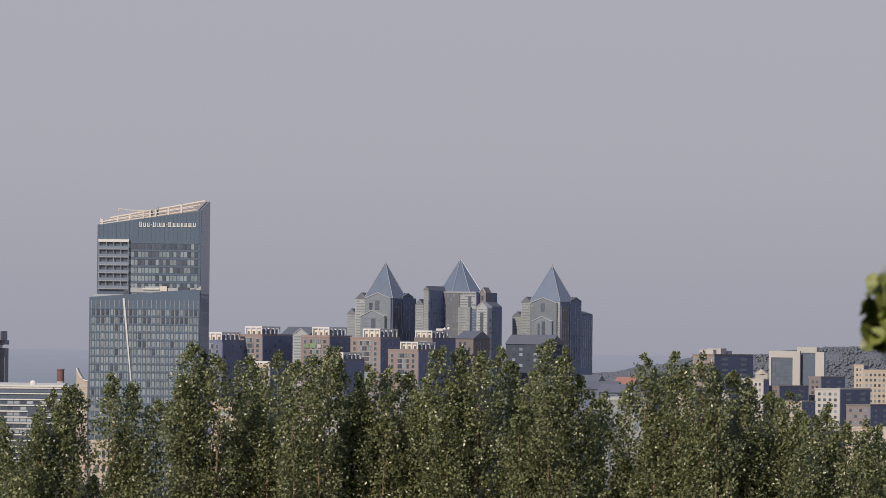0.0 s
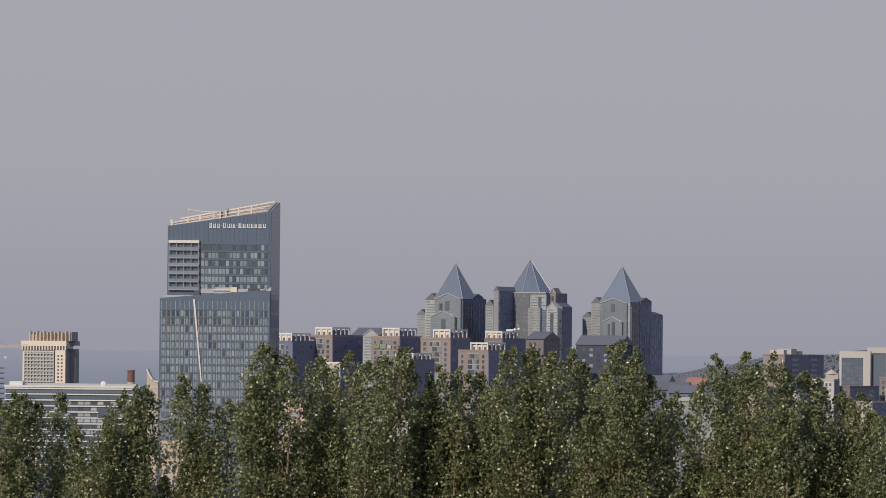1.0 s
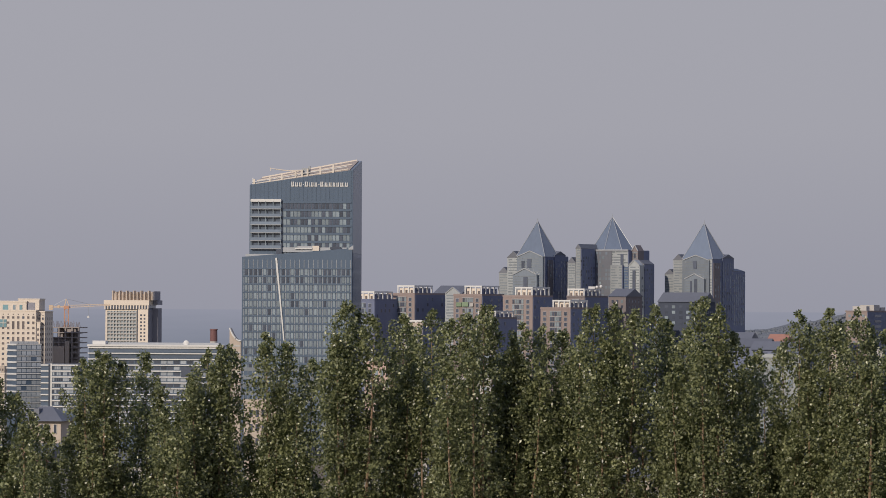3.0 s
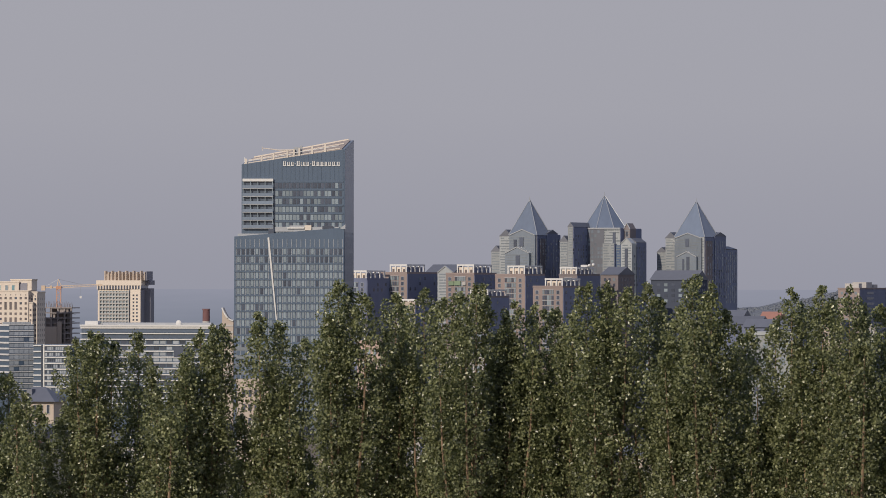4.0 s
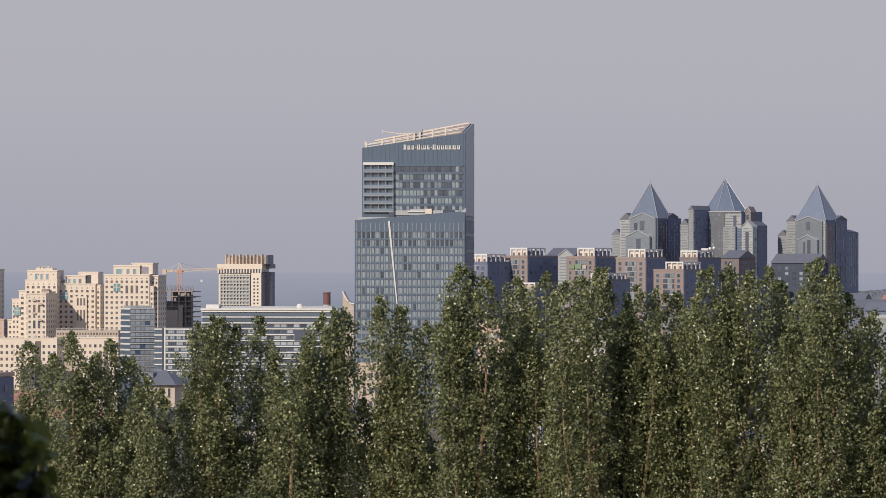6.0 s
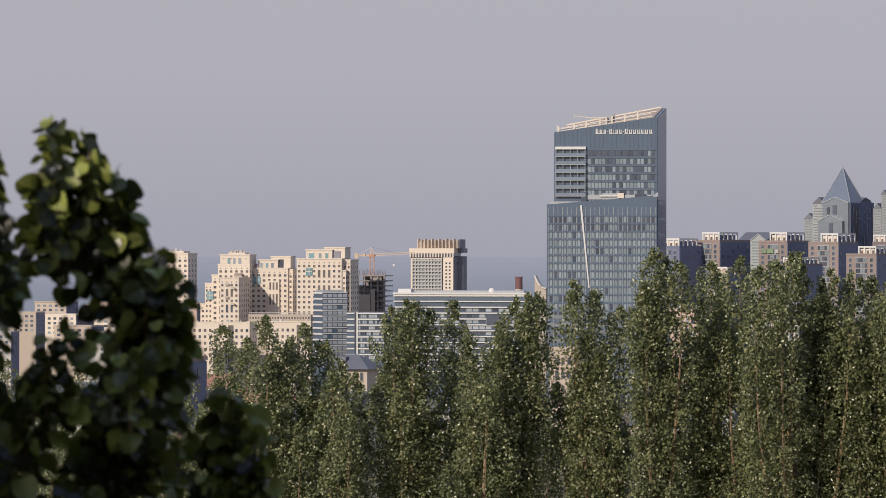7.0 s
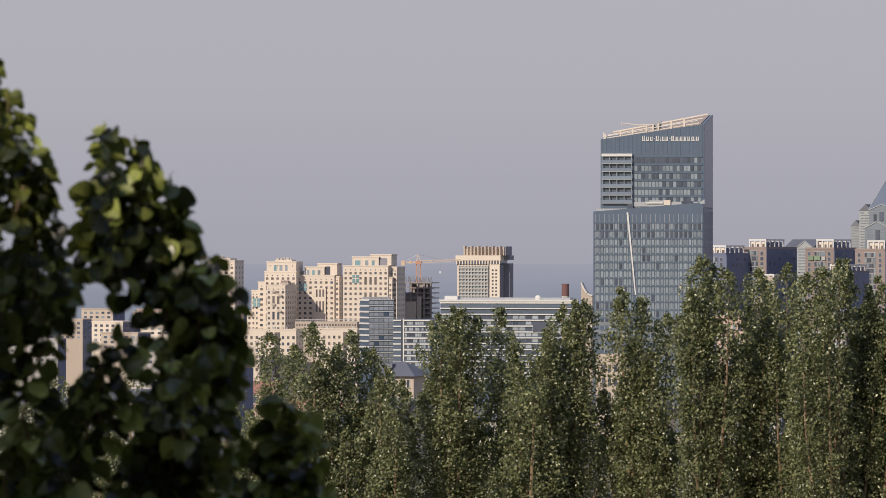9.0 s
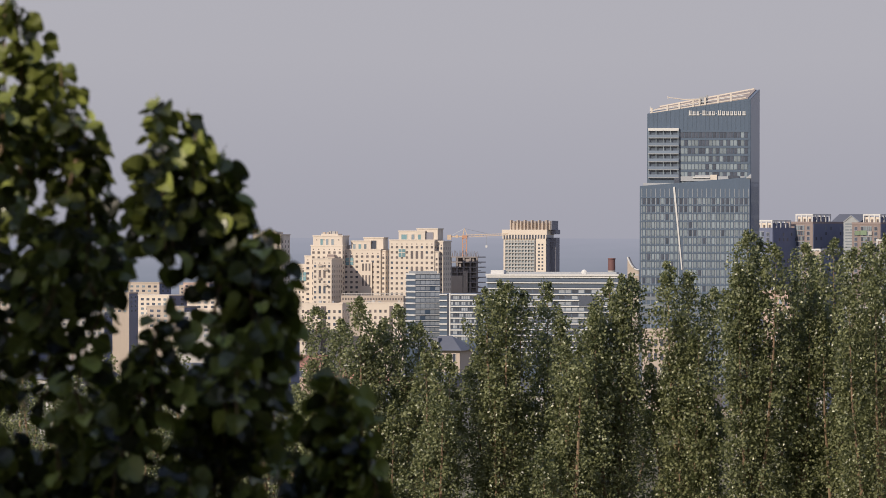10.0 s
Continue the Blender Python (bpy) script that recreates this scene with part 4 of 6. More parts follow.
    for k in range(22):
        put_pane(pane_mesh(1.1, 1.5, MAT["pane_warm"], 0.06), t, "front", -112 * C * (0.03 + 0.94 * k / 21), 0.0, zt - 3.0)
    t = thing("housing_tower", X_AT(-233, 3450), 3450, 0, -10, "narrow cream housing tower at the edge of the complex", "apartment block", "cream housing towers")
    cream_block(t, -52 * C, 0, 0, 22, 0, 98.0, 5, 13, fh, tall=(2,))
    box_part("penthouse", (-40 * C, -10 * C, 2, 18, 98.82, 98 + 6 * C), MAT["cream_stone"], t)
    roof_clutter(t, -38 * C, -12 * C, 3, 8, 98 + 6 * C, 3, 4)


def X_AT(x, d):
    """Sideways place of a bearing, counted in steps of 1/8961 from the axis at -784."""
    return (x - 784) / 8961.0 * d


build_cream_complex()


# ---- office blocks with white bands ----
def build_offices():
    B = 0.323619

    def zo(y):
        return 98 + (500 - y) * B
    fh = 10.4 * B
    t = thing("glass_office", -251.45, 2900, 0, -60, "glass office block with white floor bands and a roof terrace", "office block", "banded office blocks")
    f, s = 19 * B / math.cos(radians(60)), 42 * B / math.sin(radians(60))
    box_part("body", (-f, 0, 0, s, 0, zo(567)), MAT["spandrel"], t)
    for r in range(13):
        z = zo(567) - (r + 1) * fh
        box_part("floor_band", (-f - 0.3, 0.3, -0.4, 0.0, z + fh * 0.72, z + fh), MAT["white_metal"], t)
        box_part("floor_band", (0.0, 0.35, 0.02, s, z + fh * 0.84, z + fh * 0.98), MAT["white_metal"], t)
        for c in range(5):
            put_pane(pane_mesh(s / 5 * 0.86, fh * 0.6, MAT["office_pane" if random.random() < 0.8 else "spandrel"], 0.12), t, "right", (c + 0.5) * s / 5, 0.0, z + fh * 0.12)
    bm = bmesh.new()
    for k in range(5):
        bm_box(bm, -f * 0.9, -0.4, 1 + k * s / 5, 1.5 + k * s / 5, zo(567), zo(563))
    part("roof_rail", bm, MAT["grey_metal"], t)
    t = thing("banded_office", -214.69, 2880, 0, -6, "office block with white floor bands and a dark vertical slit", "office block", "banded office blocks")
    w = 66 * B
    box_part("body", (-w, 0, 0, 22, 0, zo(602)), MAT["spandrel"], t)
    box_part("slit", (-w * 0.79, -w * 0.735, -0.5, 0.02, 0, zo(603)), MAT["pane_dark"], t)
    box_part("slit_edge", (-w * 0.735, -w * 0.70, -0.8, 0.02, 0, zo(601)), MAT["white_metal"], t)
    for r in range(8):
        z = zo(602) - (r + 1) * fh
        for x0, x1 in ((-w, -w * 0.79 - 0.02), (-w * 0.70 + 0.02, 0.2)):
            box_part("floor_band", (x0, x1, -0.7, 0.0, z + fh * 0.72, z + fh * 0.93), MAT["white_metal"], t)
        n = 12
        for c in range(n):
            put_pane(pane_mesh(w * 0.68 / n * 0.8, fh * 0.5, MAT["office_pane" if random.random() < 0.5 else "pane_dark"], 0.1), t, "front", -w * 0.69 + (c + 0.5) * w * 0.68 / n, 0.0, z + fh * 0.1)
    # the long block
    t = thing("banded_office", -135.27, 2900, 0, -5, "long office block with white floor bands and a flat roof", "office block", "banded office blocks")
    w = 233 * B
    box_part("body", (-w, 0, 0, 26, 0, zo(571)), MAT["spandrel"], t)
    box_part("roof_slab", (-w - 0.8, 1.0, -1.6, 27, zo(571) + 0.004, zo(567.5)), MAT["white_metal"], t)
    box_part("roof_house", (-w * 0.86, -w * 0.02, 8, 18, zo(567.5) + 0.004, zo(564)), MAT["grey_metal"], t)
    box_part("roof_house", (-w * 0.98, -w * 0.88, 3, 12, zo(567.5) + 0.004, zo(561)), MAT["white_metal"], t)
    bm = bmesh.new()
    bmesh.ops.create_uvsphere(bm, u_segments=12, v_segments=6, radius=1.7)
    bmesh.ops.scale(bm, vec=(1, 0.35, 1), verts=bm.verts)
    bmesh.ops.translate(bm, vec=(-w * 0.255, 0.5, zo(564.5)), verts=bm.verts)
    part("dish", bm, MAT["white_metal"], t, "white satellite dish")
    for r in range(14):
        z = zo(571) - (r + 1) * fh
        box_part("floor_band", (-w - 0.5, 0.6, -1.0, 0.0, z + fh * (0.74 if r else 0.68), z + fh * 0.93), MAT["white_metal"], t)
        if r < 2:
            box_part("glass_strip", (-w + 0.5, 0.2, -0.25, 0.0, z + 0.2, z + fh * 0.6), MAT["glass_blue"], t)
        else:
            n = 20
            for c in range(n):
                put_pane(pane_mesh(w / n * 0.84, fh * 0.52, MAT["office_pane" if random.random() < 0.45 else "pane_dark"], 0.1), t, "front", -w + (c + 0.5) * w / n, 0.0, z + fh * 0.1)
    box_part("loggia", (-w * 0.29, -w * 0.16, -1.05, 0.02, zo(625), zo(606)), MAT["pane_dark"], t, "dark open loggia")


build_offices()


# ---- round-crowned hotel ----
def build_hotel():
    Hk = 0.479849

    def zh(y):
        return 98 + (500 - y) * Hk
    t = thing("hotel_tower", -261.04, 4300, 0, -12, "cream concrete hotel slab with balcony grid and a finned crown", "skyscraper")
    f = 77 * Hk / math.cos(radians(12))
    s = 19 * Hk / math.sin(radians(12)) * 0.5
    box_part("body", (-f, 0, 0, s, 0, zh(505)), MAT["cream_stone"], t)
    # grey sheet paints shade over the cream side and wing
    box_part("side_wall", (0.0, 0.3, 0.3, s, 0, zh(505)), MAT["shade_grey_concrete"], t, "side wall with grey shade painted in")
    box_part("side_wing", (0.302, 5.2, s * 0.55, s * 1.1, 0, zh(503)), MAT["shade_grey_concrete"], t)
    box_part("wing_drum", (0.302, 5.6, s * 0.5, s * 1.12, zh(497), zh(489)), MAT["shade_grey_concrete"], t)
    g0, g1 = -f * 0.95, -f * 0.27
    box_part("balcony_recess", (g0, g1, -0.2, 0.02, 0, zh(508)), MAT["pane_light"], t)
    for r in range(17):
        z = zh(510) - r * 6.2 * Hk
        box_part("balcony", (g0, g1, -1.5, -0.22, z - 1.1, z), MAT["white_render"], t)
    for c in range(10):
        x = g0 + c * (g1 - g0) / 9
        box_part("balcony_divider", (x - 0.3, x + 0.3, -1.55, -0.22, 0, zh(508)), MAT["white_render"], t)
    box_part("slit", (-f * 0.27 + 0.1, -f * 0.235, -0.25, 0.02, 0, zh(506)), MAT["pane_dark"], t)
    box_part("pier", (-f * 0.233, 0.1, -1.2, 0.02, 0, zh(505)), MAT["cream_stone"], t)
    for r in range(15):
        for k in (0.16, 0.08):
            put_pane(pane_mesh(1.5, 1.5, MAT["pane_dark"], 0.1), t, "front", -f * k, -1.2, zh(517 + r * 6.2))
    box_part("drum", (-f - 1.0, 1.0, -1.8, s + 1, zh(498), zh(489)), MAT["cream_stone"], t)
    box_part("drum_window", (-f - 0.4, 0.4, -1.2, s + 0.5, zh(505), zh(498) - 0.004), MAT["pane_dark"], t)
    for c in range(16):
        x = -f + c * f / 15
        box_part("drum_post", (x - 0.5, x + 0.5, -1.7, -1.2, zh(505), zh(498) - 0.004), MAT["cream_stone"], t)
    box_part("crown_core", (-f * 0.82, -f * 0.06, 2, s - 2, zh(489) + 0.004, zh(477)), MAT["hotel_concrete"], t)
    for c in range(12):
        # blunt fins with rounded hollows between them, set on a shallow arc
        x = -f * 0.84 + c * f * 0.92 / 11
        bm = bmesh.new()
        y0 = 1.8 * ((c - 5.5) / 5.5) ** 2
        bm_prism(bm, [(x - 0.45, y0 - 1.2), (x + 0.45, y0 - 1.2), (x + 0.75, y0 + 0.2), (x + 1.5, y0 + 1.6), (x - 1.5, y0 + 1.6), (x - 0.75, y0 + 0.2)],
                 zh(489) + 0.004, zh(472.0) - (0.9 if c % 2 else 0))
        part("crown_fin", bm, MAT["hotel_concrete"], t)
    bm = bmesh.new()
    bm_prism(bm, [(f * 0.09, 2.0), (f * 0.12, 2.0), (f * 0.12, s), (f * 0.09, s)], zh(489) + 0.004, zh(473))
    part("crown_fin", bm, MAT["shade_grey_concrete"], t)


build_hotel()


# ---- building site and tower crane ----
def build_site():
    S = 0.386111

    def zs(y):
        return 98 + (500 - y) * S
    t = thing("concrete_shell", -257.15, 3460, 0, -12, "unfinished concrete frame with open floors and scaffolding", "building site")
    w = 64 * S
    box_part("core", (-w * 0.7, -w * 0.2, 6, 16, 0, zs(538)), MAT["concrete"], t)
    for r in range(12):
        z = zs(537) - r * 9.0 * S
        box_part("floor_slab", (-w, 0, 0, 20, z - 0.7, z), MAT["concrete"], t)
        for c in range(6):
            x = -w + 0.6 + c * (w - 1.2) / 5
            box_part("column", (x - 0.55, x + 0.55, 0.3, 1.4, z - 9 * S + 0.004, z - 0.704), MAT["concrete"], t)
        for c in range(5):
            x = -w + 1.2 + c * (w - 1.2) / 5
            if random.random() < 0.62:
                h = random.choice((1.2, 2.0, 2.75))
                box_part("infill", (x, x + (w - 1.2) / 5 * random.choice((0.4, 0.8)), 1.5, 2.0, z - 9 * S + 0.004, z - 9 * S + h), MAT["concrete"], t)
    box_part("wall_panel", (-w * 1.02, -w * 0.42, -1.0, 0.0, 0, zs(571)), MAT["tan_render"], t, "smooth tan wall panel")
    box_part("stair_wall", (-w * 0.40, -w * 0.28, -1.2, 0.0, 0, zs(562)), MAT["tan_render"], t)
    for c in range(30):
        x = -w + c * w / 29
        h = zs(531) + random.random() * 2.2
        bm = bmesh.new()
        bm_tube(bm, [(x, 0.3 + random.random() * 4, zs(538)), (x + random.uniform(-0.3, 0.3), 1, h)], [0.22, 0.15], 4)
        part("starter_bar", bm, MAT["brick_dark"], t)
    for c in range(10):
        z = zs(548) - c * 5.5
        bm = bmesh.new()
        bm_tube(bm, [(-0.5, 1, z), (0.6 + random.random() * 2.2, 0.5, z + random.uniform(-0.6, 1.5))], [0.3, 0.2], 4)
        part("scaffold_arm", bm, MAT["concrete"], t)
    # crane
    t = thing("tower_crane", -267.57, 3480, 0, 0, "orange and yellow lattice tower crane above the building site", "crane")
    z0, z1 = 60.0, zs(505)
    for sx in (-1, 1):
        for sy in (-1, 1):
            bm = bmesh.new()
            bm_tube(bm, [(sx * 1.4, sy * 1.4, 0), (sx * 1.4, sy * 1.4, z1)], [0.28, 0.28], 4)
            part("mast_leg", bm, MAT["crane_orange"], t)
    bm = bmesh.new()
    z = z0
    k = 1
    while z < z1 - 2:
        bm_tube(bm, [(-1.4 * k, -1.4, z), (1.4 * k, -1.4, z + 2.6)], [0.2, 0.2], 4)
        bm_tube(bm, [(1.4, -1.4 * k, z), (1.4, 1.4 * k, z + 2.6)], [0.2, 0.2], 4)
        z, k = z + 2.6, -k
    part("mast_bracing", bm, MAT["crane_orange"], t)
    box_part("cab", (-1.8, 1.8, -2.0, 1.2, z1 + 0.004, z1 + 2.2), MAT["crane_orange"], t)
    bm = bmesh.new()
    bm_tube(bm, [(-1.2, 0, z1 + 2), (-0.3, 0, zs(487))], [0.45, 0.3], 4)
    bm_tube(bm, [(1.8, 0, z1 + 2), (-0.3, 0, zs(487))], [0.3, 0.25], 4)
    part("apex_frame", bm, MAT["crane_yellow"], t)
    bm = bmesh.new()
    bm_tube(bm, [(0, 0, z1 + 1.5), (-31 * S, 0, z1 + 1.2)], [0.6, 0.6], 4)
    bm_box(bm, -31 * S, -24 * S, -1, 1, z1 - 0.8, z1 + 2.6)
    bm_box(bm, -16 * S, -12 * S, -1, 1, z1 + 0.5, z1 + 2.6)
    part("counter_jib", bm, MAT["crane_yellow"], t)
    bm = bmesh.new()
    a, b = Vector((1.5, 0, z1 + 1.0)), Vector((78 * S, 0, z1 + 2.6))
    bm_tube(bm, [a, b], [0.25, 0.2], 4)
    bm_tube(bm, [a + Vector((0, 0, 1.5)), b + Vector((0, 0, 0.9))], [0.25, 0.2], 4)
    for k in range(24):
        p = a.lerp(b, k / 24)
        q = a.lerp(b, (k + 1) / 24)
        bm_tube(bm, [p, q + Vector((0, 0, 1.3))], [0.13, 0.13], 3)
    part("jib", bm, MAT["crane_yellow"], t)
    bm = bmesh.new()
    bm_tube(bm, [(-0.3, 0, zs(487)), (45 * S, 0, z1 + 3)], [0.1, 0.1], 3)
    bm_tube(bm, [(-0.3, 0, zs(487)), (-24 * S, 0, z1 + 2)], [0.1, 0.1], 3)
    bm_tube(bm, [(39 * S, 0, z1 + 2), (39 * S, 0, zs(517))], [0.1, 0.1], 3)
    part("cable", bm, MAT["grey_metal"], t)
    box_part("hook_block", (39 * S - 0.7, 39 * S + 0.7, -0.5, 0.5, zs(521), zs(517)), MAT["white_metal"], t)


build_site()


def build_chimney_and_sail():
    t = thing("chimney", -150.45, 3150, 0, 0, "round chimney with dull red and white bands", "chimney")
    r = 2.285
    for name, y0, y1, mat, k in (("shaft", 900, 561, "white_render", 1.0), ("red_band", 560.9, 541, "chimney_red", 0.97), ("rim", 540.9, 539, "chimney_red", 1.06)):
        bm = bmesh.new()
        bm_tube(bm, [(0, 0, max(0, 98 + (500 - y0) * 0.351517)), (0, 0, 98 + (500 - y1) * 0.351517)], [r * k * 1.05, r * k], 20)
        part(name, bm, MAT[mat], t)
    S = 0.290141
    t = thing("sail_building", -116.06, 2600, 0, -5, "slim cream building whose top is cut in a sail-like curve", "building")
    outline = [(0.0, 98 + (500 - 537) * S)]
    for k in range(1, 9):
        u = k / 8
        outline.append((u * 20 * S, 98 + (500 - 537 - 23 * (1 - (1 - u) ** 2.2)) * S))
    bm = bmesh.new()
    pts = [(0.0, 0.0)] + [(20 * S, 0.0)] + outline[::-1]
    for y, flip in ((0, False), (9, True)):
        vs = [bm.verts.new((x, y, z)) for x, z in pts]
        bm.faces.new(vs[::-1] if flip else vs)
    bm.verts.ensure_lookup_table()
    n = len(pts)
    for i in range(n):
        j = (i + 1) % n
        bm.faces.new((bm.verts[j], bm.verts[i], bm.verts[n + i], bm.verts[n + j]))
    part("body", bm, MAT["tan_render"], t)
    bm = bmesh.new()
    bm_tube(bm, [(x, -0.2, z) for x, z in outline], [0.5] * len(outline), 5)
    part("edge", bm, MAT["white_metal"], t, "white curved edge")
    for k in range(10):
        z = outline[-1][1] - 3 - k * 3.4
        box_part("louvre", (4 * S, 20 * S, -0.25, 0.02, z, z + 0.9), MAT["white_render"], t)


build_chimney_and_sail()


# ---- the eastern quarter under the hill ----
def plain_block(x, d, yaw, front, side, zt, mat, label, columns=5, rows=5, fill=(0.5, 0.5), side_mat=None, cat="building"):
    t = thing("city_block", x, d, slope(d) if d < 2200 else 0, yaw, label, cat)
    zt -= slope(d) if d < 2200 else 0
    box_part("body", (-front, 0, 0, side, 0, zt), MAT[mat], t)
    # sheet over the right side carries its shade as colour
    box_part("side_wall", (0.0, 0.25, 0.25, side, 0, zt - 0.2), MAT["shade_navy_cladding" if mat.startswith("brick") else "shade_blue_cladding"], t, "side wall with blue-grey shade painted in")
    box_part("roof_edge", (-front - 0.3, 0.3, -0.3, side + 0.3, zt + 0.004, zt + 0.8), MAT[side_mat or mat], t)
    fh = 3.2
    if columns:
        panes(t, "front", -front + 1, -1, max(0.5, zt - rows * fh - 0.8), zt - 0.8, columns, rows, lambda c, r: MAT["pane_dark" if random.random() < 0.7 else "pane_light"], 0.0, fill)
        panes(t, "right", 1, side - 1, max(0.5, zt - rows * fh - 0.8), zt - 0.8, max(2, columns // 2), rows, lambda c, r: MAT["pane_dark"], 0.25, (0.35, 0.45))
    return t


def build_east():
    E = 0.334778

    def ze(y, d=3000.0):
        return 98 + (500 - y) * E * d / 3000
    c, s = math.cos(radians(27)), math.sin(radians(27))
    t = plain_block(247.78, 3050, -27, 37 * E / c, 85 * E / s, ze(503, 3050), "brick", "brick block with a long shaded side and roof cabins", 4, 8)
    zt = ze(503, 3050) + 0.81
    for k, (y, w, h) in enumerate(((6, 5, 2.6), (18, 9, 3.4), (30, 6, 2.0))):
        box_part("roof_cabin", (-12, -3, y, y + w, zt, zt + h), MAT["white_render"], t)
    # portal-shaped office with cream frame
    t = thing("portal_office", 294.6, 3000, 0, -18, "office block with a cream stone frame round blue glass", "office block")
    f = 53 * E / math.cos(radians(18))
    sd = 49 * E / math.sin(radians(18)) * 0.5
    zt = ze(494)
    box_part("glass_body", (-f + 1, 0, 0.6, sd, 0, zt - 1), MAT["glass_blue"], t)
    box_part("frame_pier", (-f, -f + 1.4, 0, 3, 0, zt), MAT["white_render"], t)
    box_part("frame_pier", (-4.2, 0.2, 0, 3, 0, zt), MAT["white_render"], t)
    box_part("frame_lintel", (-f + 1.41, -4.21, 0, 3, zt - 3.9, zt), MAT["white_render"], t)
    panes(t, "front", -f + 1.6, -4.4, ze(560), zt - 4.0, 5, 8, lambda c_, r: MAT["pane_teal" if random.random() < 0.04 else "glass_blue"], 0.6, (0.9, 0.85))
    box_part("roof_house", (-3, 9, 6, 14, zt - 0.9, zt + 2.4), MAT["white_render"], t)
    box_part("side_slab", (0, 9.2, 4, sd * 0.9, 0, zt - 2), MAT["glass_blue"], t)
    box_part("end_pier", (9.21, 14.5, 1.5, 6, 0, zt - 0.5), MAT["white_render"], t)
    # pointed pavilion
    t = thing("pavilion", 262.78, 2900, 0, 0, "small white pavilion with a pointed roof", "building")
    box_part("body", (-3.4, 3.4, -3, 3, 0, ze(535, 2900)), MAT["white_render"], t)
    bm = bmesh.new()
    ring = [bm.verts.new((4.2 * math.cos(k * math.tau / 8), 4.2 * math.sin(k * math.tau / 8), ze(535, 2900) + 0.004)) for k in range(8)]
    top = bm.verts.new((0, 0, ze(526, 2900)))
    for k in range(8):
        bm.faces.new((ring[k], ring[(k + 1) % 8], top))
    bm.faces.new(ring[::-1])
    part("roof", bm, MAT["tan_render"], t)
    for x, d, wf, ws, y, mat, text, cols, rows in (
            (1600, 2850, 38, 6, 546, "white_render", "white rendered block with small balconies", 5, 7),
            (1628, 2900, 20, 64, 558, "brick_dark", "long dark block in shade", 3, 6),
            (1736, 2800, 42, 69, 562, "white_render", "white office with a grid of windows and a shaded side", 4, 5),
            (1778, 3100, 16, 4, 519, "tan_render", "narrow tan tower block", 2, 8),
            (1836, 3080, 56, 20, 528, "tan_render", "tan housing block with balconies", 7, 8),
            (1880, 2950, 60, 30, 548, "tan_render", "tan housing block lower on the slope", 7, 7),
            (1702, 2950, 20, 54, 541, "brick_dark", "dark block in haze beside the portal office", 2, 7),
            (1790, 2700, 40, 44, 590, "brick_dark", "low dark block behind the poplars", 4, 4),
            (1668, 2750, 34, 30, 585, "tan_render", "low tan block behind the poplars", 4, 4),
            (1820, 2650, 70, 30, 630, "tan_render", "low tan block with a row of windows behind the poplars", 6, 3),
            (1480, 2950, 30, 22, 560, "tan_render", "low tan block among trees", 4, 4),
            (1540, 2800, 26, 20, 572, "white_render", "low white block among trees", 4, 4)):
        plain_block(X_AT(x, d), d, -27, wf * E * d / 3000 / c, max(8, ws * E * d / 3000 / s), ze(y, d), mat, text, cols, rows)
    # low roofs right of the third pyramid
    for x, y, w, d, roof, text in ((1292, 540, 44, 2500, "slate", "grey gabled roof house"), (1318, 551, 60, 2440, "slate", "grey gabled roof house in shade"),
                                   (1352, 556, 66, 2400, "slate", "pale house with a grey gabled roof"), (1358, 543, 34, 2550, "red_roof", "small house with an orange red roof"),
                                   (1395, 561, 40, 2380, "slate", "pale house with a dull roof")):
        k = 0.111593 * d / 1000
        t = thing("house", X_AT(x, d), d, 0, -20, text, "house", "gabled houses")
        z1 = 98 + (500 - y) * k
        f = w * k
        box_part("body", (-f * 0.7, f * 0.3, 0, 14, 0, z1 - 4), MAT["shade_blue_cladding" if roof == "slate" else "pink_render"], t)
        bm = bmesh.new()
        bm_gable(bm, -f * 0.75, f * 0.35, -1, 15, z1 - 4 + 0.004, z1, "x")
        part("roof", bm, MAT[roof], t)
        panes(t, "front", -f * 0.6, f * 0.2, z1 - 8, z1 - 4.6, 4, 1, MAT["pane_dark"], 0.0, (0.5, 0.6))


build_east()


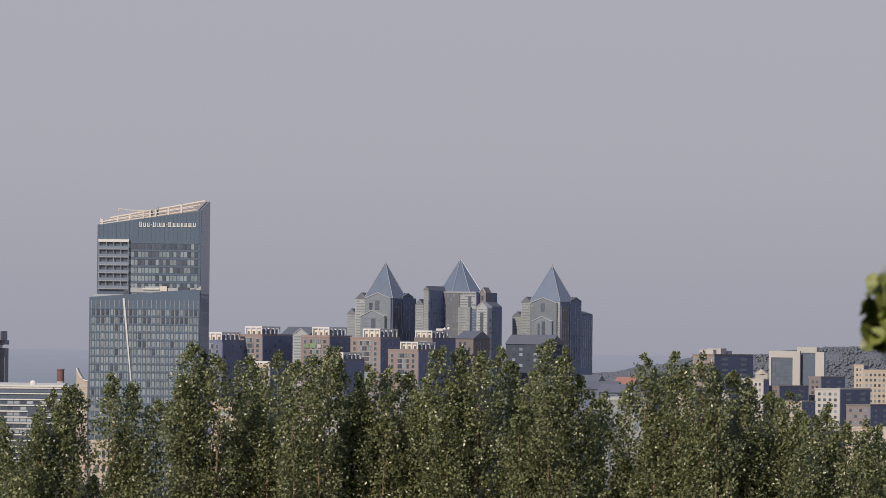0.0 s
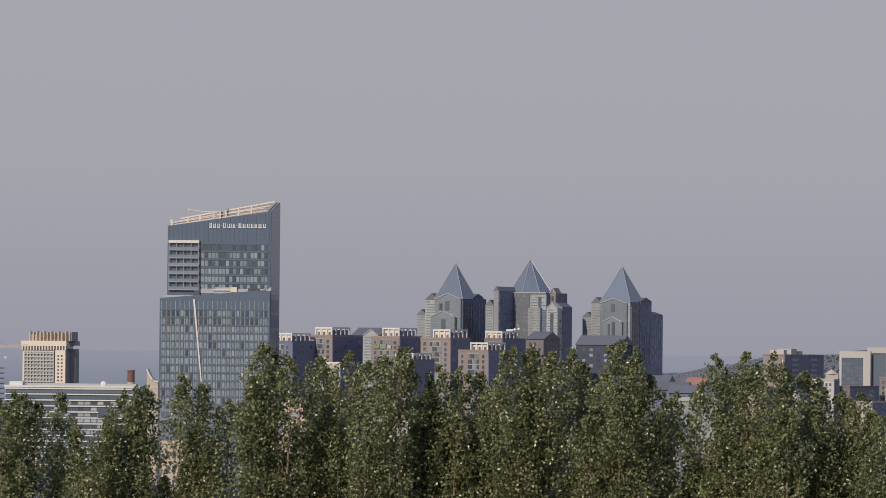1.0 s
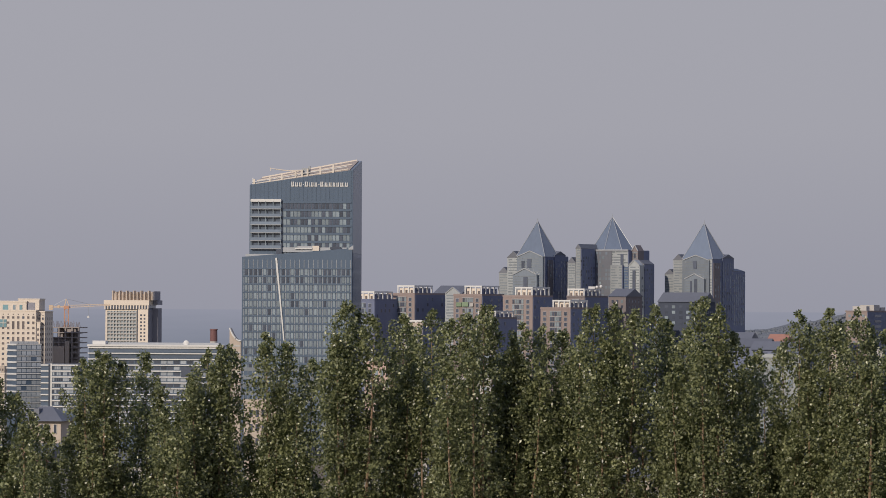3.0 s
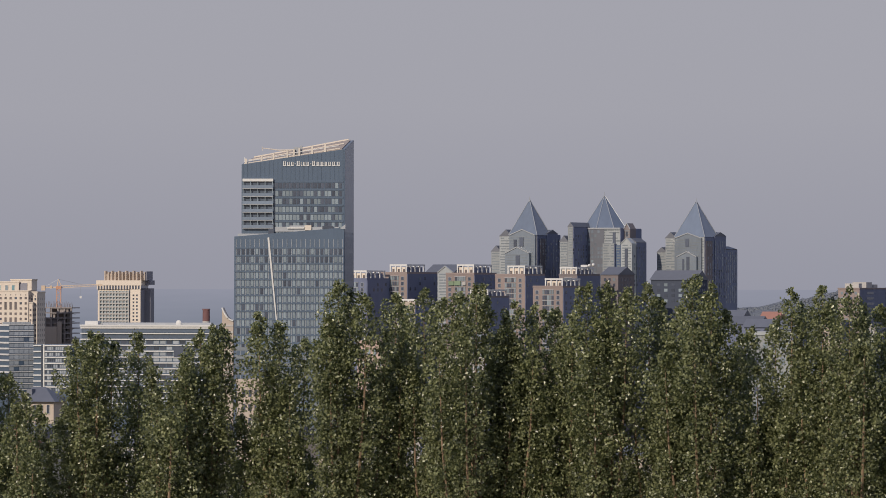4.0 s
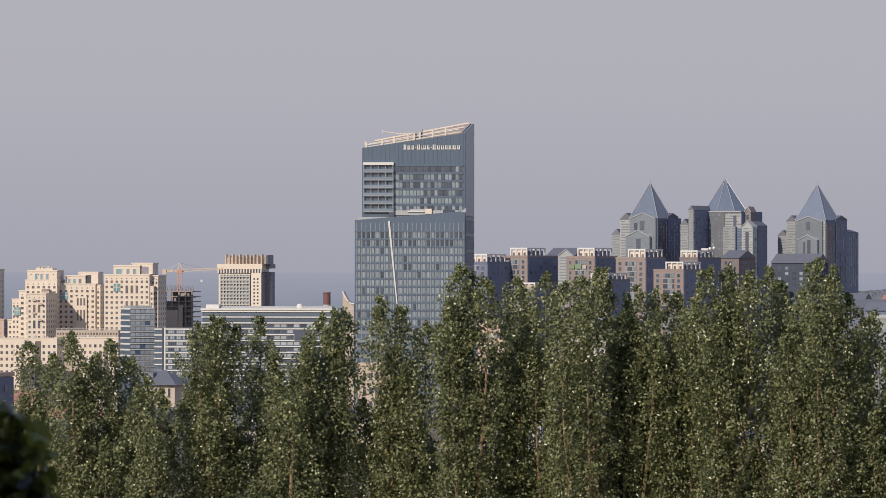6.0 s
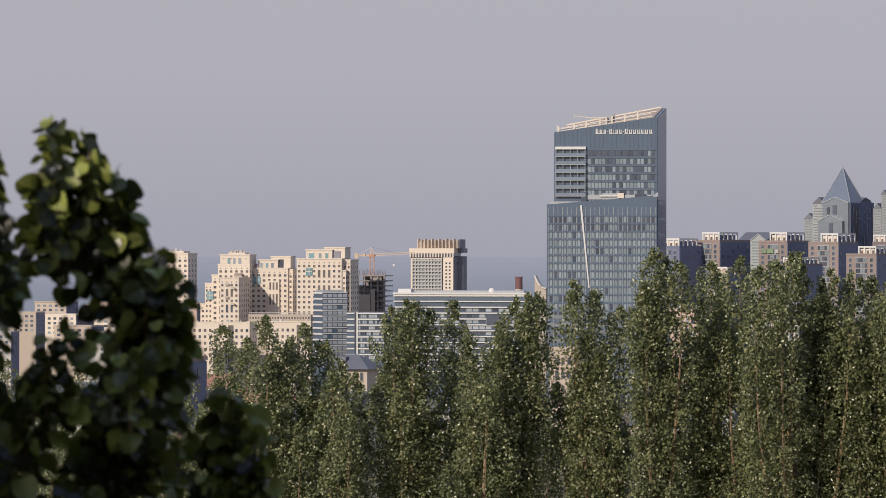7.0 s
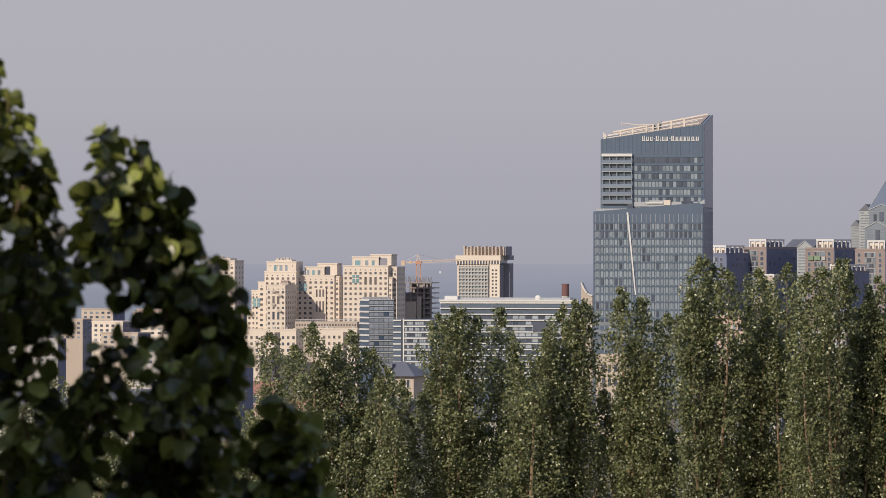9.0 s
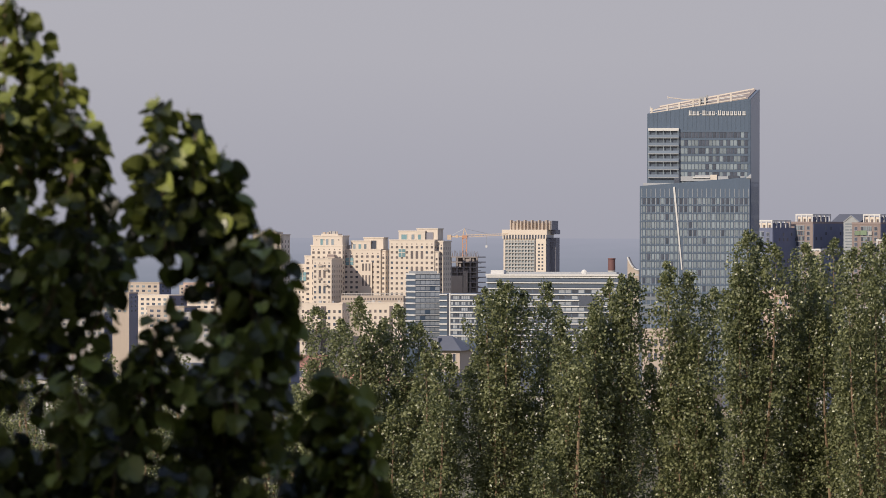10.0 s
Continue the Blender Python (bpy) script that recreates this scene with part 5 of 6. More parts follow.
def build_houses():
    """Low houses down the slope, seen in scraps between the poplars."""
    rnd = random.Random(7)
    kinds = (("white_render", "slate", "white rendered house with a grey roof behind the poplars"),
             ("pink_render", "red_roof", "salmon rendered house with an orange red roof"),
             ("tan_render", "slate", "tan rendered house with a dark roof"))
    for i in range(46):
        d = rnd.uniform(780, 1750)
        u = -8.5 + 17.0 * ((i * 0.618) % 1.0) - 0.5
        x = math.tan(radians(u)) * d
        wall, roof, text = kinds[rnd.choice((0, 0, 1, 2))]
        f, s, h = rnd.uniform(9, 20), rnd.uniform(8, 14), rnd.uniform(6, 14)
        t = thing("house", x, d, slope(d) - 0.3, rnd.uniform(-40, -5), text, "house", "houses down the slope")
        box_part("body", (-f / 2, f / 2, 0, s, -1, h), MAT[wall], t)
        bm = bmesh.new()
        bm_gable(bm, -f / 2 - 0.6, f / 2 + 0.6, -0.6, s + 0.6, h + 0.004, h + 3.2, "x")
        part("roof", bm, MAT[roof], t)
        panes(t, "front", -f / 2 + 1, f / 2 - 1, h - 3.2, h - 0.4, int(f / 3), 1, MAT["pane_dark"], 0.0, (0.45, 0.6), MAT["white_metal"])
    # hipped house near the office blocks
    d = 1400.0
    k = 0.15623
    t = thing("house", X_AT(54, d), d, slope(d), -15, "house with a dark hipped roof and cream walls", "house", "houses down the slope")
    z1 = 98 + (500 - 678) * k - slope(d)
    box_part("body", (-36 * k, 34 * k, 0, 11, 0, z1 - 4), MAT["tan_render"], t)
    bm = bmesh.new()
    a = [bm.verts.new(p) for p in ((-42 * k, -1.5, z1 - 4), (40 * k, -1.5, z1 - 4), (40 * k, 12.5, z1 - 4), (-42 * k, 12.5, z1 - 4))]
    b = [bm.verts.new(p) for p in ((-16 * k, 5.5, z1), (6 * k, 5.5, z1))]
    for fc in ((a[0], a[1], b[1], b[0]), (a[1], a[2], b[1]), (a[2], a[3], b[0], b[1]), (a[3], a[0], b[0]), tuple(a[::-1])):
        bm.faces.new(fc)
    part("roof", bm, MAT["slate"], t)
    box_part("dormer", (-20 * k, -10 * k, 1.5, 5, z1 - 3.4, z1 - 0.6), MAT["slate"], t)
    panes(t, "front", -32 * k, 30 * k, z1 - 7.6, z1 - 4.6, 5, 1, MAT["pane_dark"], 0.0, (0.4, 0.8), MAT["white_metal"])


build_houses()


def build_west():
    """Low city blocks west of the cream complex."""
    rnd = random.Random(17)
    for i in range(34):
        d = rnd.uniform(2500, 4300)
        px = -1000 + 800 * ((i * 0.618) % 1.0)
        top = rnd.uniform(585, 655)
        zt = 98 + (500 - top) * d / 8961.0
        mat = rnd.choice(("tan_render", "white_render", "pink_render", "cream_stone", "brick"))
        plain_block(X_AT(px, d), d, rnd.choice((-10, -27)), rnd.uniform(14, 34), rnd.uniform(12, 22), zt, mat,
                    {"tan_render": "tan rendered city block", "white_render": "white rendered city block in low sun", "pink_render": "salmon rendered city block",
                     "cream_stone": "cream stone city block", "brick": "rose brick city block"}[mat], 5, 4)


build_west()


def build_slope_blocks():
    """Taller pale blocks on the slope, seen through thin places in the row of poplars."""
    for px, d, drop, front, mat, text in ((735, 900, 745, 13, "white_render", "white rendered house low behind the poplars"),
                                          (850, 1200, 628, 9, "white_render", "white block glimpsed between poplars"),
                                          (1392, 1100, 585, 10, "pale_stone", "pale grey block glimpsed between poplars"),
                                          (468, 1150, 670, 8, "tan_render", "tan block glimpsed between poplars"),
                                          (675, 1300, 600, 8, "pink_render", "salmon block glimpsed between poplars"),
                                          (-250, 1000, 690, 12, "pink_render", "salmon block glimpsed between poplars")):
        plain_block(X_AT(px, d), d, -20, front, 12, 98 + (500 - drop) * d / 8961.0, mat, text, 4, 5)


build_slope_blocks()


# ---- trees ----
LEAF_RNG = np.random.default_rng(5)


def leaf_cloud(points, sizes, spread=1.0):
    """Vertices and triangles of small folded leaves at the given points."""
    n = len(points)
    r = LEAF_RNG
    along = r.normal(size=(n, 3))
    along[:, 2] -= 0.5 * spread
    along /= np.linalg.norm(along, axis=1)[:, None]
    side = np.cross(along, r.normal(size=(n, 3)))
    side /= np.linalg.norm(side, axis=1)[:, None]
    up = np.cross(along, side)
    s = sizes[:, None]
    base = points
    tip = points + along * s
    left = points + along * s * 0.42 + side * s * 0.42 + up * s * 0.14
    right = points + along * s * 0.42 - side * s * 0.42 + up * s * 0.14
    verts = np.stack([base, left, tip, right], axis=1).reshape(-1, 3)
    k = np.arange(n) * 4
    tris = np.stack([np.stack([k, k + 2, k + 1], 1), np.stack([k, k + 3, k + 2], 1)], 1).reshape(-1, 3)
    return verts, tris


def mesh_from(name, verts, tris, mat):
    me = bpy.data.meshes.new(name)
    me.vertices.add(len(verts))
    me.vertices.foreach_set("co", np.ascontiguousarray(verts, dtype=np.float32).ravel())
    me.loops.add(len(tris) * 3)
    me.loops.foreach_set("vertex_index", np.ascontiguousarray(tris, dtype=np.int32).ravel())
    me.polygons.add(len(tris))
    me.polygons.foreach_set("loop_start", np.arange(0, len(tris) * 3, 3, dtype=np.int32))
    me.update(calc_edges=True)
    me.materials.append(mat)
    return me


def leader_points(path, rad, crown, count, rng):
    """Leaf places in a spindle round an upright limb, gathered in sprays along short upward twigs."""
    clumps = int(4.4 * crown)
    each = count // clumps
    t = np.linspace(0.02, 1.0, clumps) ** 0.9
    seg = np.array(path)
    idx = t * (len(seg) - 1)
    i = np.minimum(idx.astype(int), len(seg) - 2)
    f = (idx - i)[:, None]
    axis = seg[i] * (1 - f) + seg[i + 1] * f
    from_tip = (1 - t) * crown
    size = np.minimum(1.0, (from_tip / 2.6) ** 0.6 + 0.1)
    reach = rad * size * rng.uniform(0.2, 1.0, clumps)
    ang = rng.random() * 6 + np.arange(clumps) * 2.4
    centre = axis + np.stack([np.cos(ang) * reach, np.sin(ang) * reach, rng.uniform(-0.2, 0.1, clumps)], 1)
    ball = rng.normal(size=(clumps, each, 3))
    ball /= np.linalg.norm(ball, axis=2)[:, :, None]
    ball *= rng.random((clumps, each))[:, :, None] ** 0.4
    radius = (0.10 + 0.30 * size * rng.uniform(0.55, 1.35, clumps))[:, None, None] * np.array([1.0, 1.0, 1.35])
    pts = centre[:, None, :] + ball * radius
    return pts.reshape(-1, 3)


# thin places in the row: bearing, drop, half width, half height
GAPS = ((717, 792, 22, 30), (738, 770, 10, 16), (832, 642, 14, 9), (845, 630, 8, 12), (1372, 625, 14, 30), (1384, 650, 8, 22), (660, 632, 6, 18), (1330, 700, 9, 50), (980, 780, 8, 26), (300, 640, 9, 34))


def build_poplar(x, d, leaders, label, extra=4, seed=1, crown=13.0, count=4300, rad=0.85, leaf=0.121):
    """leaders: tips (dx, dy, z above the foot). The crown is a bundle of upright limbs, each a narrow spindle of leaves."""
    rng = np.random.default_rng(seed)
    foot = slope(d) - 0.2
    t = thing("poplar_tree", x, d, foot, 0, label, "tree", "row of poplars")
    tops = [(a, b, c - foot) for a, b, c in leaders]
    span = max(a for a, b, c in tops) - min(a for a, b, c in tops)
    zmax = max(c for a, b, c in tops)
    low = [tops[k % len(tops)] for k in range(extra)]
    tops += [(a + rng.uniform(-1.2, 1.2) - 0.1 * (a > 0), rng.uniform(-1.6, 1.4), c - rng.uniform(1.2, 4.2)) for a, b, c in low]
    bm = bmesh.new()
    bm_tube(bm, [(0, 0, 0), (0.1, 0, zmax * 0.3), (-0.05, 0.1, zmax * 0.62), (0.0, 0.0, zmax * 0.8)], [0.32, 0.25, 0.15, 0.06], 8)
    crown = min(crown, zmax - (EYE - 11.2 - foot))
    for a, b, c in tops:
        z0 = max(2.0, c - crown * rng.uniform(0.95, 1.2))
        bm_tube(bm, [(0, 0, z0), (a * 0.55, b * 0.55, z0 + (c - z0) * 0.3), (a * 0.9, b * 0.9, z0 + (c - z0) * 0.65), (a, b, c - 0.6)], [0.10, 0.07, 0.04, 0.008], 5)
    part("trunk", bm, MAT["bark"], t)
    clouds = []
    for a, b, c in tops:
        c = c - 0.02
        z0 = c - crown
        path = [(a * 0.62, b * 0.62, z0), (a * 0.85, b * 0.85, z0 + crown * 0.4), (a * 0.97, b * 0.97, z0 + crown * 0.75), (a, b, c - 0.05)]
        clouds.append(leader_points(path, rad * rng.uniform(0.85, 1.2), crown, int(count * crown / 11.5), rng))
    pts = np.concatenate(clouds)
    bearing = (x + pts[:, 0]) / (d + pts[:, 1]) * 8961 + 784
    drop = 500 - (foot + pts[:, 2] - EYE) / (d + pts[:, 1]) * 8961
    for gx, gy, gw, gh in GAPS:
        inside = ((bearing - gx) / gw) ** 2 + ((drop - gy) / gh) ** 2 < 1
        stay = ~inside | (rng.random(len(pts)) < 0.3)
        pts, bearing, drop = pts[stay], bearing[stay], drop[stay]
    verts, tris = leaf_cloud(pts, rng.uniform(0.7, 1.25, len(pts)) * leaf)
    crown_ob = new("crown", mesh_from("crown", verts, tris, MAT["leaf"]))
    crown_ob.parent = t
    return t


def build_poplars():
    # each tree: its distance, and the tips of its limbs as bearing and drop from the eye's level
    trees = (
        (205, ((-700, 690), (-640, 700))), (200, ((-560, 690), (-500, 700))), (203, ((-430, 685), (-370, 700))), (198, ((-300, 680), (-245, 705))),
        (196, ((-179, 628), (-131, 645))), (190, ((-95, 612), (-60, 650))), (197, ((-28, 624), (5, 650), (40, 690))),
        (192, ((127, 596), (149, 584), (164, 584), (189, 594))), (199, ((235, 585), (262, 640))), (193, ((344, 574), (371, 569), (386, 570), (320, 620))),
        (198, ((450, 546), (485, 560), (530, 588))), (190, ((590, 487), (612, 503), (640, 520), (575, 560))), (204, ((691, 510), (705, 540))),
        (196, ((741, 507), (775, 525))), (191, ((805, 508), (834, 491), (850, 520))), (199, ((900, 530), (937, 528), (976, 536))),
        (194, ((1027, 491), (1065, 494), (1099, 506))), (200, ((1138, 494), (1160, 515), (1193, 540))), (192, ((1217, 478), (1248, 496), (1275, 535))),
        (207, ((1322, 572), (1300, 590))), (198, ((1390, 509), (1410, 530), (1365, 560))), (195, ((1445, 499), (1465, 520))), (190, ((1494, 504), (1520, 530))),
        (196, ((470, 640), (505, 655), (488, 690))), (196, ((868, 580), (885, 552), (905, 590))), (197, ((1003, 548), (985, 590))), (197, ((1330, 640), (1352, 690))),
        (185, ((20, 705), (60, 715))), (186, ((268, 690), (296, 700))), (197, ((1190, 600), (1160, 640))), (196, ((700, 600), (672, 640))), (196, ((780, 660), (800, 690))),
        (197, ((1550, 527), (1580, 545))), (200, ((1618, 560), (1644, 571))), (193, ((1720, 593), (1690, 605))), (197, ((1665, 595), (1640, 610))), (198, ((1786, 617), (1810, 630))), (191, ((1752, 618), (1735, 640))), (186, ((1790, 655), (1765, 690), (1815, 670))), (187, ((1700, 640), (1672, 665))), (195, ((1845, 640), (1880, 650))),
    )
    texts = ("poplar with upright limbs and glossy dark green leaves", "slender poplar, its leaves lit by low sun", "dense green poplar in a row along the slope")
    for i, (d, tips) in enumerate(trees):
        cx = sum(a for a, b in tips) / len(tips)
        d = 199 + 0.35 * (d - 195) - 0.0075 * (cx - 784)
        k = 0.111593 * d / 1000
        x = (cx - 784) * k
        leaders = [((a - cx) * k, 0.35 * ((j * 7 + i) % 5 - 2), EYE + (500 - b) * k) for j, (a, b) in enumerate(tips)]
        build_poplar(x, d, leaders, texts[i % 3], extra=4 + i % 2, seed=11 + i, count=2600 if cx < -230 else 4300)
    # a second, lower row behind
    rnd = random.Random(3)
    first = None
    for i in range(22):
        d = 226 + rnd.uniform(-8, 14)
        k = 0.111593 * d / 1000
        px = -720 + i * 120 + rnd.uniform(-25, 25)
        drop = 640 + rnd.uniform(-10, 45) + (70 if px < 100 else 0) + (50 if px > 1600 else 0)
        if min(abs(px - 717), abs(px - 1372)) < 62:
            continue
        x = (px - 784) * k
        if first is None or i % 6 == 0:
            tips = [(rnd.uniform(-1.6, 1.6), rnd.uniform(-0.8, 0.8), EYE + (500 - drop) * k - rnd.uniform(0, 2)) for _ in range(4)]
            first = build_poplar(x, d, tips, "poplar standing behind the front row", extra=3, seed=90 + i, count=2000, leaf=0.16)
        else:
            c = copy_thing(first, pose(x, d, slope(d) - 0.2, 0, 0, rnd.uniform(0, 360)))
            c.matrix_basis = c.matrix_basis @ Matrix.Scale(rnd.uniform(0.93, 1.0), 4)


build_poplars()


# ---- the near trees beside the camera ----
def leaf_shape(seed, size):
    """A broad, pointed poplar leaf, folded along its midrib and curled, with its stalk at the origin."""
    r = random.Random(seed)
    outline = ((0.0, 0.0), (0.34, -0.04), (0.52, 0.18), (0.53, 0.42), (0.40, 0.68), (0.18, 0.87), (0.0, 0.98))
    fold, curl = r.uniform(0.1, 0.7), r.uniform(-0.9, 0.9)
    rows = []
    for w, y in outline:
        z = curl * (y - 0.3) ** 2
        rows.append(((-w, y, z + fold * w), (0.0, y, z), (w, y, z + fold * w * r.uniform(0.6, 1.4))))
    verts, faces = [], []
    for row in rows:
        verts += [(a * size, b * size, c * size) for a, b, c in row]
    for i in range(len(rows) - 1):
        a, b = i * 3, i * 3 + 3
        faces += [(a, a + 1, b + 1, b), (a + 1, a + 2, b + 2, b + 1)]
    s = 0.02 * size
    n = len(verts)
    verts += [(-s, 0, 0), (s, 0, 0), (s, -0.55 * size, 0.08 * size), (-s, -0.55 * size, 0.08 * size)]
    faces.append((n, n + 1, n + 2, n + 3))
    return verts, faces


LEAF_KINDS = [leaf_shape(k, 0.058) for k in range(7)]
LEAF_MESHES = []
for verts_, faces_ in LEAF_KINDS:
    me_ = bpy.data.meshes.new("leaf")
    me_.from_pydata(verts_, [], faces_)
    me_.materials.append(MAT["leaf_near"])
    LEAF_MESHES.append(me_)


def shoot_leaves(a, b, rng, gap=0.0105, sag=0.02):
    """Poses of leaves set in turn along a shoot from a to b."""
    a, b = Vector(a), Vector(b)
    n = max(3, int((b - a).length / gap))
    out_poses = []
    for i in range(n):
        u = (i + 0.5) / n
        p = a.lerp(b, u)
        ang = i * 2.4 + rng.uniform(-0.5, 0.5)
        d = Vector((math.cos(ang), math.sin(ang), rng.uniform(-0.5, 0.6)))
        d.normalize()
        hang = Vector((d.x, d.y, d.z - rng.uniform(0.2, 1.6))).normalized()
        p = p + d * rng.uniform(0.015, 0.06) * (1.0 - 0.75 * u * u)
        q = hang.to_track_quat("Y", "Z").to_matrix().to_4x4()
        out_poses.append(Matrix.Translation(p) @ q @ pose(0, 0, 0, 0, rng.uniform(-70, 70), 0) @ Matrix.Scale(rng.uniform(0.65, 1.25), 4))
    return out_poses


def build_near_tree(x, y, label, shoots, singles, seed, top):
    """shoots: (from, to) in metres, seen from the eye's level; the first ones carry leaves that are pieces of their own."""
    rng = random.Random(seed)
    foot = slope(y)
    t = thing("young_poplar", x, y, foot, 0, label, "tree", "poplars close to the camera")
    off = Vector((x, y, foot))
    bm = bmesh.new()
    bm_tube(bm, [(0, 0, -0.2), (0.05, 0, 3), (-0.05, 0, 6), (0, 0, top - foot)], [0.13, 0.1, 0.06, 0.015], 8)
    for a, b in shoots:
        av, bv = Vector(a) - off, Vector(b) - off
        mid = av.lerp(bv, 0.5) + Vector((rng.uniform(-0.03, 0.03), 0, -0.03))
        bm_tube(bm, [av, mid, bv], [0.006, 0.004, 0.0015], 5)
    part("trunk", bm, MAT["bark"], t)
    verts, faces, count = [], [], 0
    for a, b in shoots:
        for m in shoot_leaves(Vector(a) - off, Vector(b) - off, rng):
            k = rng.randrange(len(LEAF_MESHES))
            if count < singles:
                ob = new("leaf", LEAF_MESHES[k])
                ob.parent = t
                ob.matrix_basis = m
            else:
                n = len(verts)
                verts += [tuple(m @ Vector(p)) for p in LEAF_KINDS[k][0]]
                faces += [tuple(i + n for i in f) for f in LEAF_KINDS[k][1]]
            count += 1
    if faces:
        me = bpy.data.meshes.new("crown")
        me.from_pydata(verts, [], faces)
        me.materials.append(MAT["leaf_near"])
        ob = new("crown", me)
        ob.parent = t
        tagged(ob, kind="stuff")
    return t


def build_near_trees():
    rng = random.Random(21)
    yy = 14.0

    def spot(px, py, dy=0.0):
        return ((px - 784) * 0.001562 - 0.145, yy + dy, EYE + (500 - py) * 0.001562)
    shoots = []
    # shoots that stand out against the sky
    for x0, y0, x1, y1 in ((-715, 380, -720, 78), (-690, 400, -692, 82), (-665, 420, -665, 130), (-640, 430, -635, 190), (-615, 430, -605, 200), (-595, 440, -585, 232), (-560, 480, -552, 290), (-565, 500, -555, 330),
                           (-440, 540, -425, 258), (-425, 520, -440, 290), (-400, 560, -385, 285), (-400, 520, -410, 330), (-380, 560, -360, 320), (-340, 600, -318, 352), (-335, 560, -322, 385), (-330, 640, -316, 440), (-345, 520, -335, 410),
                           (-275, 700, -262, 490), (-262, 680, -245, 515), (-240, 730, -228, 550), (-290, 700, -280, 520), (-245, 740, -230, 620), (-240, 720, -222, 590), (-255, 760, -245, 670), (-262, 690, -254, 492), (-258, 710, -236, 504), (-254, 730, -226, 534), (-250, 750, -220, 578), (-254, 780, -222, 628),
                           (-130, 1000, -122, 795), (-130, 1010, -140, 820), (-100, 1010, -105, 830), (-95, 1010, -80, 880), (-70, 1030, -60, 950),
                           (-150, 1010, -150, 850), (-140, 1040, -130, 900), (-165, 1050, -165, 940), (-110, 1060, -90, 920), (-180, 1090, -175, 980)):
        up = 52 if x0 > -200 else 0
        shoots.append((spot(x0 - 26 + up * 0.2, y0 - up, rng.uniform(-0.1, 0.1)), spot(x1 - 26 + up * 0.2, y1 - up, rng.uniform(-0.15, 0.15))))
        if up:
            shoots.append((spot(x0 - 20, y0 - up + 20, rng.uniform(-0.1, 0.1)), spot(x1 - 12, y1 + rng.uniform(0, 60), rng.uniform(-0.15, 0.15))))
    # the crown below them
    def roof(px):
        pts = ((-1250, 60), (-900, 80), (-729, 95), (-659, 115), (-579, 205), (-530, 285), (-510, 420), (-478, 430), (-465, 330), (-419, 272), (-369, 325), (-330, 370), (-315, 510), (-279, 500), (-240, 530), (-215, 620), (-200, 700))
        for (a, b), (c, d) in zip(pts, pts[1:]):
            if px <= c:
                return b + (d - b) * (px - a) / (c - a)
        return 1010
    for i in range(200):
        px = -1250 + 1005 * rng.random()
        low = 690 if px > -285 else 1500
        py = roof(px + 30) + 80 + (low - 80 - roof(px + 30)) * rng.random() ** 1.25
        dy = rng.uniform(-0.45, 0.55)
        if (-550 < px < -455 and py < 500) or (-745 < px < -400 and 530 < py < 800 and i % 5 < 3):
            continue
        shoots.append((spot(px - rng.uniform(-10, 60), py + rng.uniform(110, 200), dy * 0.7), spot(px, py, dy)))
    # denser growth low in the crown
    for i in range(72):
        px, py = -790 + 520 * rng.random(), 600 + 460 * rng.random()
        if -745 < px < -380 and py < 800 and i % 5:
            continue
        dy = rng.uniform(-0.3, 0.5)
        shoots.append((spot(px - rng.uniform(-10, 60), py + rng.uniform(110, 200), dy * 0.7), spot(px, py, dy)))
    build_near_tree((-860 - 784) * 0.001562, yy + 0.1, "young poplar with broad glossy leaves, mostly in shade, close by", shoots, 220, 5, EYE + 0.3)
    shoots = []

    def spot2(px, py, dy=0.0):
        return ((px - 778) * 0.001562 + 0.054, yy + dy, EYE + (500 - py) * 0.001562)
    for x0, y0, x1, y1 in ((1930, 430, 1822, 340), (1900, 440, 1806, 385), (1920, 480, 1800, 425), (1900, 480, 1805, 440), (1920, 520, 1798, 468), (1900, 540, 1812, 485), (1930, 560, 1830, 500), (1925, 400, 1800, 352), (1925, 455, 1790, 405), (1920, 500, 1785, 452), (1920, 960, 1805, 765)):
        shoots.append((spot2(x0, y0), spot2(x1, y1)))
    for i in range(70):
        px, py = 1930 + 400 * rng.random(), 330 + 900 * rng.random()
        dy = rng.uniform(-0.3, 0.4)
        shoots.append((spot2(px + rng.uniform(20, 80), py + rng.uniform(100, 220), dy), spot2(px, py, dy)))
    build_near_tree((2050 - 784) * 0.001562, yy, "young poplar reaching in with a few broad leaves", shoots, 50, 9, EYE + 0.35)


build_near_trees()


